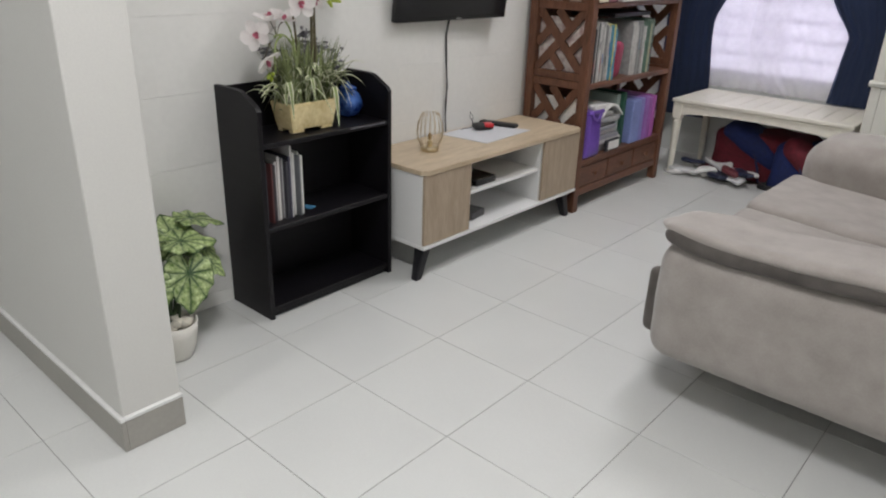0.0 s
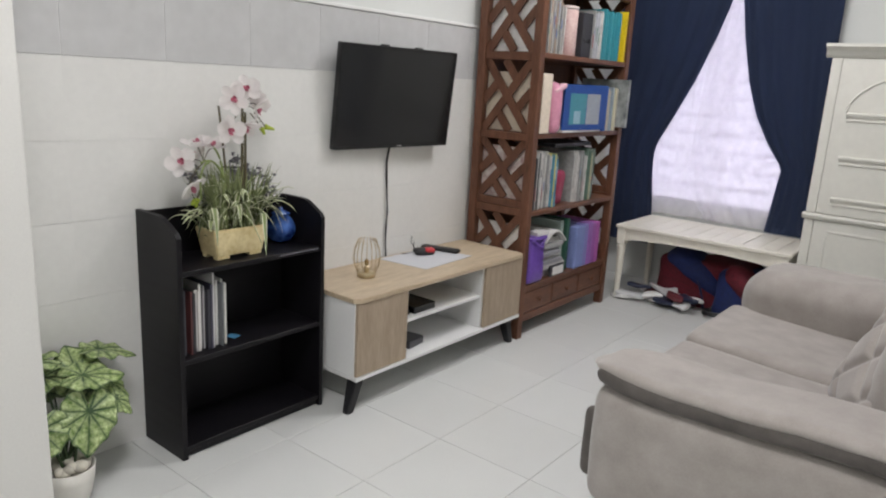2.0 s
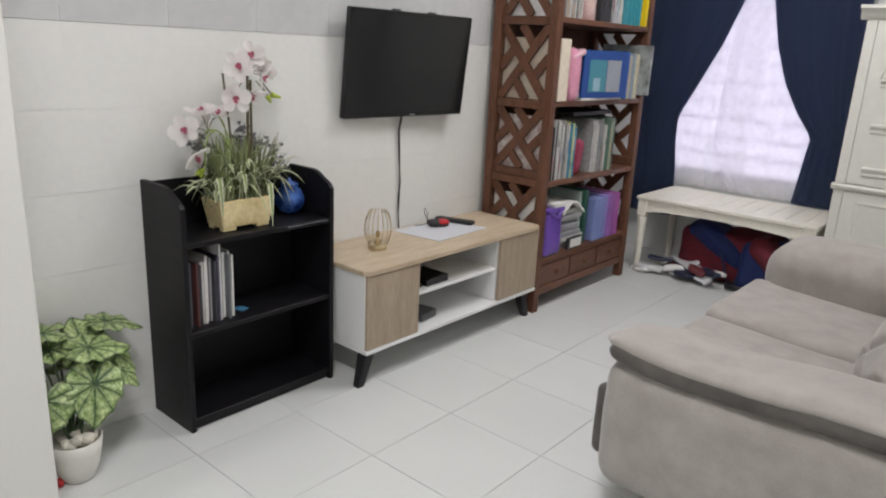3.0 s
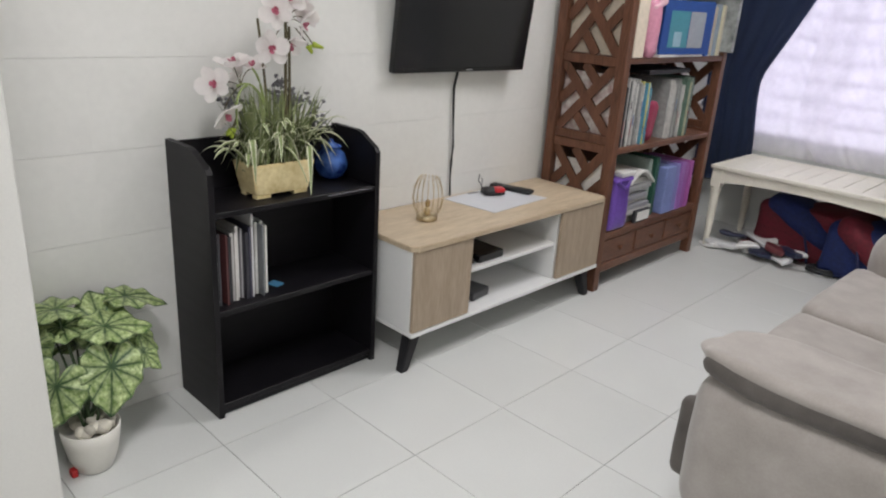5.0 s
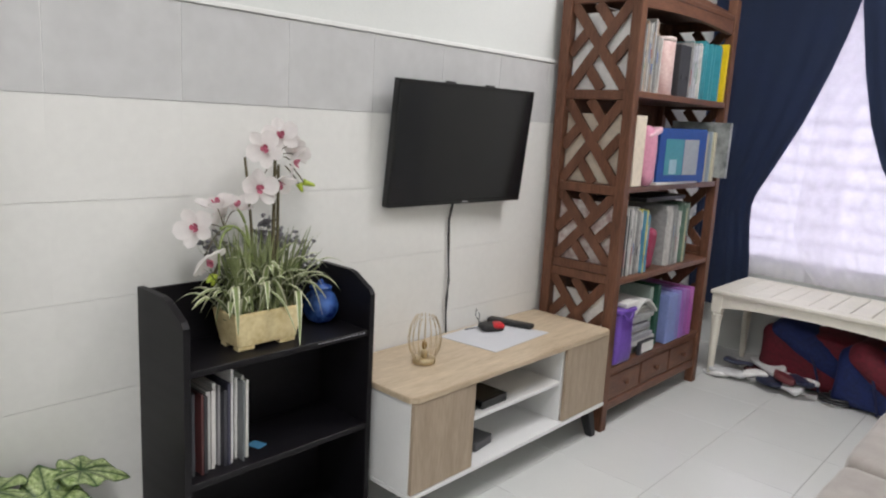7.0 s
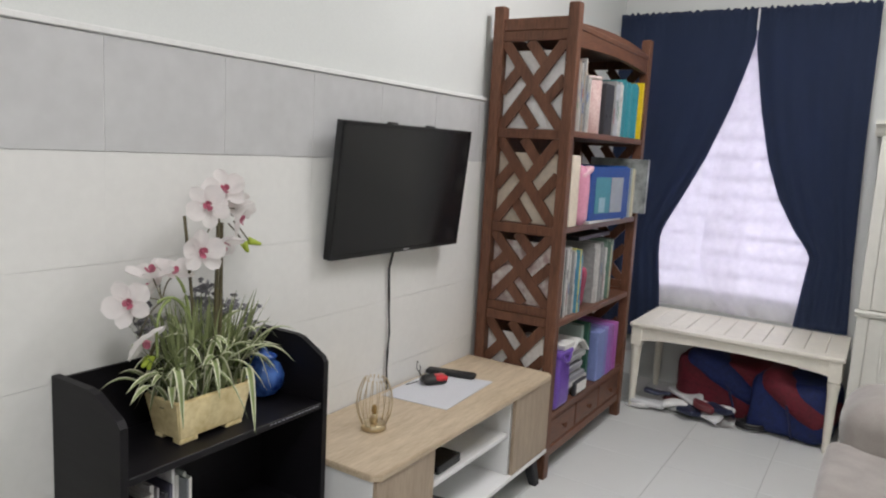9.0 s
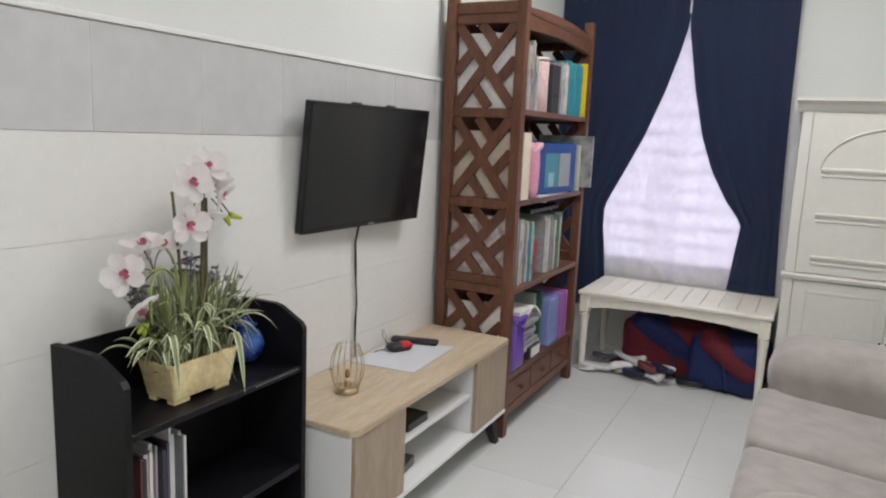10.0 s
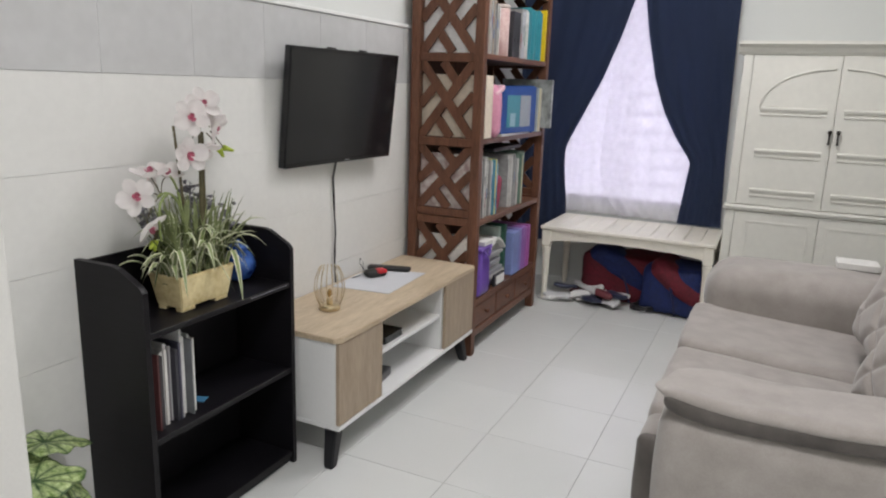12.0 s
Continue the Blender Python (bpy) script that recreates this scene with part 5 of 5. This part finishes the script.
def tufted_pillow(m, s, label):
    """A square pillow with diamond tufts pressed into both faces."""
    t = thing("throw_pillow", tuple(m.translation), label, "pillow", "pillows on the sofa")
    bm = bmesh.new()
    n = 64
    for side in (-1, 1):
        grid = []
        for i in range(n + 1):
            row = []
            for k in range(n + 1):
                u, v = 2 * i / n - 1, 2 * k / n - 1
                puff = 0.075 * ((1 - u ** 4) * (1 - v ** 4)) ** 0.5
                crease = min(abs(math.sin(math.pi * 1.0 * (u + v))), abs(math.sin(math.pi * 1.0 * (u - v))))
                puff *= 0.78 + 0.22 * math.sin(math.pi / 2 * min(1, crease * 1.5))
                pinch = 1 - 0.06 * (1 - min(u * u, 1)) * v * v - 0.06 * (1 - v * v) * u * u
                row.append(bm.verts.new((side * puff, u * s / 2 * pinch, v * s / 2 * pinch)))
            grid.append(row)
        for i in range(n):
            for k in range(n):
                bm.faces.new((grid[i][k], grid[i + 1][k], grid[i + 1][k + 1], grid[i][k + 1]))
    bmesh.ops.remove_doubles(bm, verts=bm.verts[:], dist=0.0005)
    bmesh.ops.recalc_face_normals(bm, faces=bm.faces[:])
    bm.transform(m)
    part("cover", bm, SOFA, t, smooth=True)


tufted_pillow(Matrix.Translation((2.10, 0.98, 0.615)) @ pose(0, 0, 0, 0, 26, 22), 0.39, "greige velvet throw pillow with diamond tufts")
tufted_pillow(Matrix.Translation((2.10, 1.46, 0.66)) @ pose(0, 0, 0, 0, 24, 6), 0.42, "greige velvet throw pillow leaning on the back")
wb = thing("white_box", (2.02, 2.2, 0.6), "flat white card box on the sofa arm", "box")
part("box", B(1.94, 2.12, 0.612, 2.10, 2.24, 0.640, bevel=0.003), PAPER, wb)

# ---- caladium in a white pot ----
plant = thing("potted_caladium", (0.23, -0.365, 0), "artificial caladium with veined green leaves in white pot", "plant")
QX, QY = 0.235, -0.365
part("pot", lathe(bmesh.new(), [(0.038, 0.0), (0.046, 0.004), (0.062, 0.045), (0.071, 0.095), (0.076, 0.134), (0.071, 0.134), (0.067, 0.112), (0.001, 0.110)], (QX, QY, 0.0005), 32), POTW, plant, "white glazed pot", smooth=True)
random.seed(8)
for i in range(15):
    a, r = random.uniform(0, 6.28), 0.05 * math.sqrt(random.random())
    bm = bmesh.new()
    bmesh.ops.create_icosphere(bm, subdivisions=2, radius=random.uniform(0.016, 0.022), matrix=Matrix.Translation((QX + r * math.cos(a), QY + r * math.sin(a), 0.128 + random.uniform(0, 0.010))) @ Matrix.Diagonal((1.2, 1, 0.8, 1)))
    for v in bm.verts:
        v.co += noise.noise_vector(v.co * 60) * 0.003
    part("pebble", bm, STONE, plant, smooth=True)
part("red_tag", B(QX - 0.002, QY - 0.066, 0.002, QX + 0.022, QY - 0.050, 0.022, bevel=0.002), plain("red_card", (0.5, 0.03, 0.03)), plant)


def caladium_material():
    m = material("veined_caladium_leaf", (0.17, 0.31, 0.045), 0.42, var=0.3, scale=6, grain=17, bump=0.15, color2=(0.70, 0.80, 0.42), lump=0.3)
    n, l = m.node_tree.nodes, m.node_tree.links
    b = n["Principled BSDF"]
    at = n.new("ShaderNodeAttribute")
    at.attribute_name = "vein"
    mix = n.new("ShaderNodeMix")
    mix.data_type = "RGBA"
    mix.inputs["B"].default_value = (0.022, 0.065, 0.016, 1)
    l.new(at.outputs["Fac"], mix.inputs["Factor"])
    l.new(b.inputs["Base Color"].links[0].from_socket, mix.inputs["A"])
    l.new(mix.outputs["Result"], b.inputs["Base Color"])
    return m


CALADIUM = caladium_material()


RIM = ((0, 0.68), (8, 0.62), (20, 0.535), (40, 0.47), (65, 0.44), (95, 0.42), (125, 0.42), (150, 0.40), (165, 0.33), (174, 0.20), (180, 0.09))
VEINS = (0, 30, 60, 95, 130, 160)


def heart_leaf_mesh(seed):
    """A heart-shaped leaf on its stalk's end, the tip along +y, folded along its midrib, with dark veins and rim."""
    bm = bmesh.new()
    vein = bm.verts.layers.float.new("vein")
    nr, na = 26, 168
    rings = []
    for i in range(nr + 1):
        t = i / nr
        row = []
        for k in range(na):
            a = 360 * k / na - 180
            b = abs(a)
            for (a0, r0), (a1, r1) in zip(RIM, RIM[1:]):
                if a0 <= b <= a1:
                    lobe = r0 + (r1 - r0) * (b - a0) / (a1 - a0)
                    break
            lobe *= 1 + 0.025 * math.sin(a * 0.22 + seed)
            r = lobe * t
            x, y = r * math.sin(radians(a)), r * math.cos(radians(a))
            z = 0.22 * abs(x) - 0.55 * x * x - 0.30 * max(0, y) ** 2 - 0.25 * min(0, y) ** 2 + 0.03 * math.sin(a * 0.14 + seed * 2) * t * t
            v = bm.verts.new((x, y, z))
            near = min(VEINS, key=lambda q: abs(q - b))
            off = abs(math.sin(radians(b - near))) * r
            tint = 1.25 * max(0.0, 1 - off / (0.046 - 0.026 * t))
            tint = max(tint, 0.7 * max(0.0, 1 - off / 0.075))
            side = radians(abs(b - near))
            rib = abs(((t * 6.5 - 5.0 * side + near * 0.37) % 1.0) - 0.5)
            if 0.12 < t < 0.9:
                tint = max(tint, 0.95 * max(0.0, 1 - rib / 0.16) * (1 - 0.5 * t))
            tint = max(tint, 1.0 if t > 0.95 else 0.0, 1 - t * 12)
            tint *= 0.85 + 0.5 * noise.noise(Vector((x * 9, y * 9, seed)))
            v[vein] = max(0.0, min(1.0, tint))
            row.append(v)
        rings.append(row)
    for a, b in zip(rings, rings[1:]):
        for k in range(na):
            j = (k + 1) % na
            bm.faces.new((a[k], a[j], b[j], b[k]))
    bmesh.ops.remove_doubles(bm, verts=bm.verts[:], dist=0.0001)
    me = bpy.data.meshes.new("leaf")
    bm.to_mesh(me)
    bm.free()
    for p in me.polygons:
        p.use_smooth = True
    me.materials.append(CALADIUM)
    return me


LEAVES = [heart_leaf_mesh(q) for q in (1.0, 2.3, 4.1)]
PETIOLE = plain("dark_green_petiole", (0.05, 0.085, 0.035), 0.5, 0.25)
# stalk end of each leaf, the way its upper face looks, the way its tip points, and its length
for i, (c, up, tip, size) in enumerate((
        ((0.090, -0.372, 0.423), (0.00, 0.00, 1.00), (-0.26, -0.97, 0.04), 0.189),
        ((0.131, -0.274, 0.359), (0.70, -0.20, 0.70), (-0.47, -0.01, 0.89), 0.180),
        ((0.177, -0.281, 0.378), (0.20, 0.00, 1.00), (0.26, 0.97, -0.04), 0.184),
        ((0.090, -0.188, 0.412), (0.10, 0.15, 1.00), (0.37, 0.94, -0.27), 0.167),
        ((0.101, -0.366, 0.374), (0.20, -0.10, 1.00), (-0.21, -0.98, -0.04), 0.171),
        ((0.118, -0.451, 0.345), (0.55, -0.60, 0.55), (0.36, -0.45, -0.89), 0.153),
        ((0.221, -0.430, 0.269), (0.85, -0.30, 0.42), (0.29, -0.53, -0.80), 0.194),
        ((0.243, -0.297, 0.288), (0.87, -0.12, 0.45), (0.41, -0.22, -0.89), 0.194),
        ((0.159, -0.189, 0.322), (0.45, 0.45, 0.70), (0.43, 0.72, -0.49), 0.117),
        ((0.211, -0.198, 0.285), (0.60, 0.35, 0.60), (0.44, 0.66, -0.54), 0.104),
        ((0.116, -0.237, 0.295), (0.30, 0.20, 0.90), (0.29, 0.44, -0.36), 0.135),
        ((0.090, -0.331, 0.303), (-0.20, -0.10, 1.00), (-0.42, -0.21, 0.71), 0.144),
        ((0.090, -0.390, 0.355), (-0.20, -0.30, 1.00), (-0.41, -0.72, 0.45), 0.153))):
    up, tip = Vector(up).normalized(), Vector(tip)
    yy = (tip - up * tip.dot(up)).normalized()
    xx = yy.cross(up)
    m = Matrix((xx, yy, up)).transposed().to_4x4()
    m.translation = Vector(c)
    ob = new("leaf", LEAVES[i % 3])
    ob.parent = plant
    ob.matrix_parent_inverse = Matrix.Translation(-HOME[plant.name])
    ob.matrix_basis = m @ Matrix.Scale(size, 4)
    root = Vector((QX + random.uniform(-0.015, 0.015), QY + random.uniform(-0.015, 0.015), 0.112))
    end = Vector(c)
    part("petiole", tube(bmesh.new(), curve_points(root, (root + end) / 2 + Vector((-0.01, 0, 0.07)), end - up * 0.004, 8), 0.0045, 6, 0.0025), PETIOLE, plant, smooth=True)

# ---- wall tiles, grey band and floor tiles ----
TILE_MESH = {}


def tile_mesh(w, h, thick, mat, edge=0.0015):
    """A tile of that size lying on z 0 with its middle at 0, its top edge chamfered."""
    key = (round(w, 4), round(h, 4), thick, mat.name)
    if key not in TILE_MESH:
        bm = bmesh.new()
        rings = []
        for i, z in ((0, 0), (0, thick - edge), (edge, thick)):
            rings.append([bm.verts.new((sx * (w / 2 - i), sy * (h / 2 - i), z)) for sx, sy in ((-1, -1), (1, -1), (1, 1), (-1, 1))])
        for a, b in zip(rings, rings[1:]):
            for k in range(4):
                j = (k + 1) % 4
                bm.faces.new((a[k], a[j], b[j], b[k]))
        bm.faces.new(rings[2])
        me = bpy.data.meshes.new("tile")
        bm.to_mesh(me)
        bm.free()
        me.materials.append(mat)
        TILE_MESH[key] = me
    return TILE_MESH[key]


def spans(first, step, lo, hi):
    k = math.floor((lo - first) / step)
    out = []
    while first + k * step < hi - 0.01:
        a, b = max(lo, first + k * step), min(hi, first + (k + 1) * step)
        if b - a > 0.012:
            out.append((a, b))
        k += 1
    return out


tagged(part("tile_bed", B(-0.012, PIER[1], 0.0, -0.0012, WIN_Y, 1.5725, bevel=0), GROUT_W, wall_tv), kind="")
part("tile_bed", B(-0.0011, PIER[1], 1.3200, 0.0012, WIN_Y - 0.001, 1.5710, bevel=0), GROUT_W, wall_tv)
for z0, z1 in spans(0.056, 0.2525, 0.0, 1.572):
    grey = z0 > 1.3
    for y0, y1 in spans(0.131, 0.3335, PIER[1] + 0.001, WIN_Y - 0.001):
        gy, gz = (0.0018, 0.0018) if grey else (0.0, 0.0013)
        ob = new("tile", tile_mesh(y1 - y0 - gy, z1 - z0 - gz, 0.0085 if not grey else 0.010, TILE_G if grey else TILE_W, 0.0006 if grey else 0.0001))
        ob.parent = wall_tv
        ob.matrix_basis = Matrix.Translation((-0.0076 + random.uniform(0, 0.0002), (y0 + y1) / 2, (z0 + z1) / 2)) @ Matrix(((0, 0, 1, 0), (1, 0, 0, 0), (0, 1, 0, 0), (0, 0, 0, 1)))
part("tile_cap", B(-0.012, PIER[1], 1.5735, 0.009, WIN_Y, 1.588, bevel=0.002), GROUT_W, wall_tv)
for x0, x1 in spans(0.374, 0.397, LEFT_X, ROOM_R):
    for y0, y1 in spans(-0.055, 0.3965, BACK_Y, WIN_Y):
        g = 0.0021
        ob = new("tile", tile_mesh(x1 - x0 - g, y1 - y0 - g, 0.004, FLOORT, 0.0008))
        ob.parent = floor
        ob.matrix_basis = Matrix.Translation(((x0 + x1) / 2, (y0 + y1) / 2, -0.004))
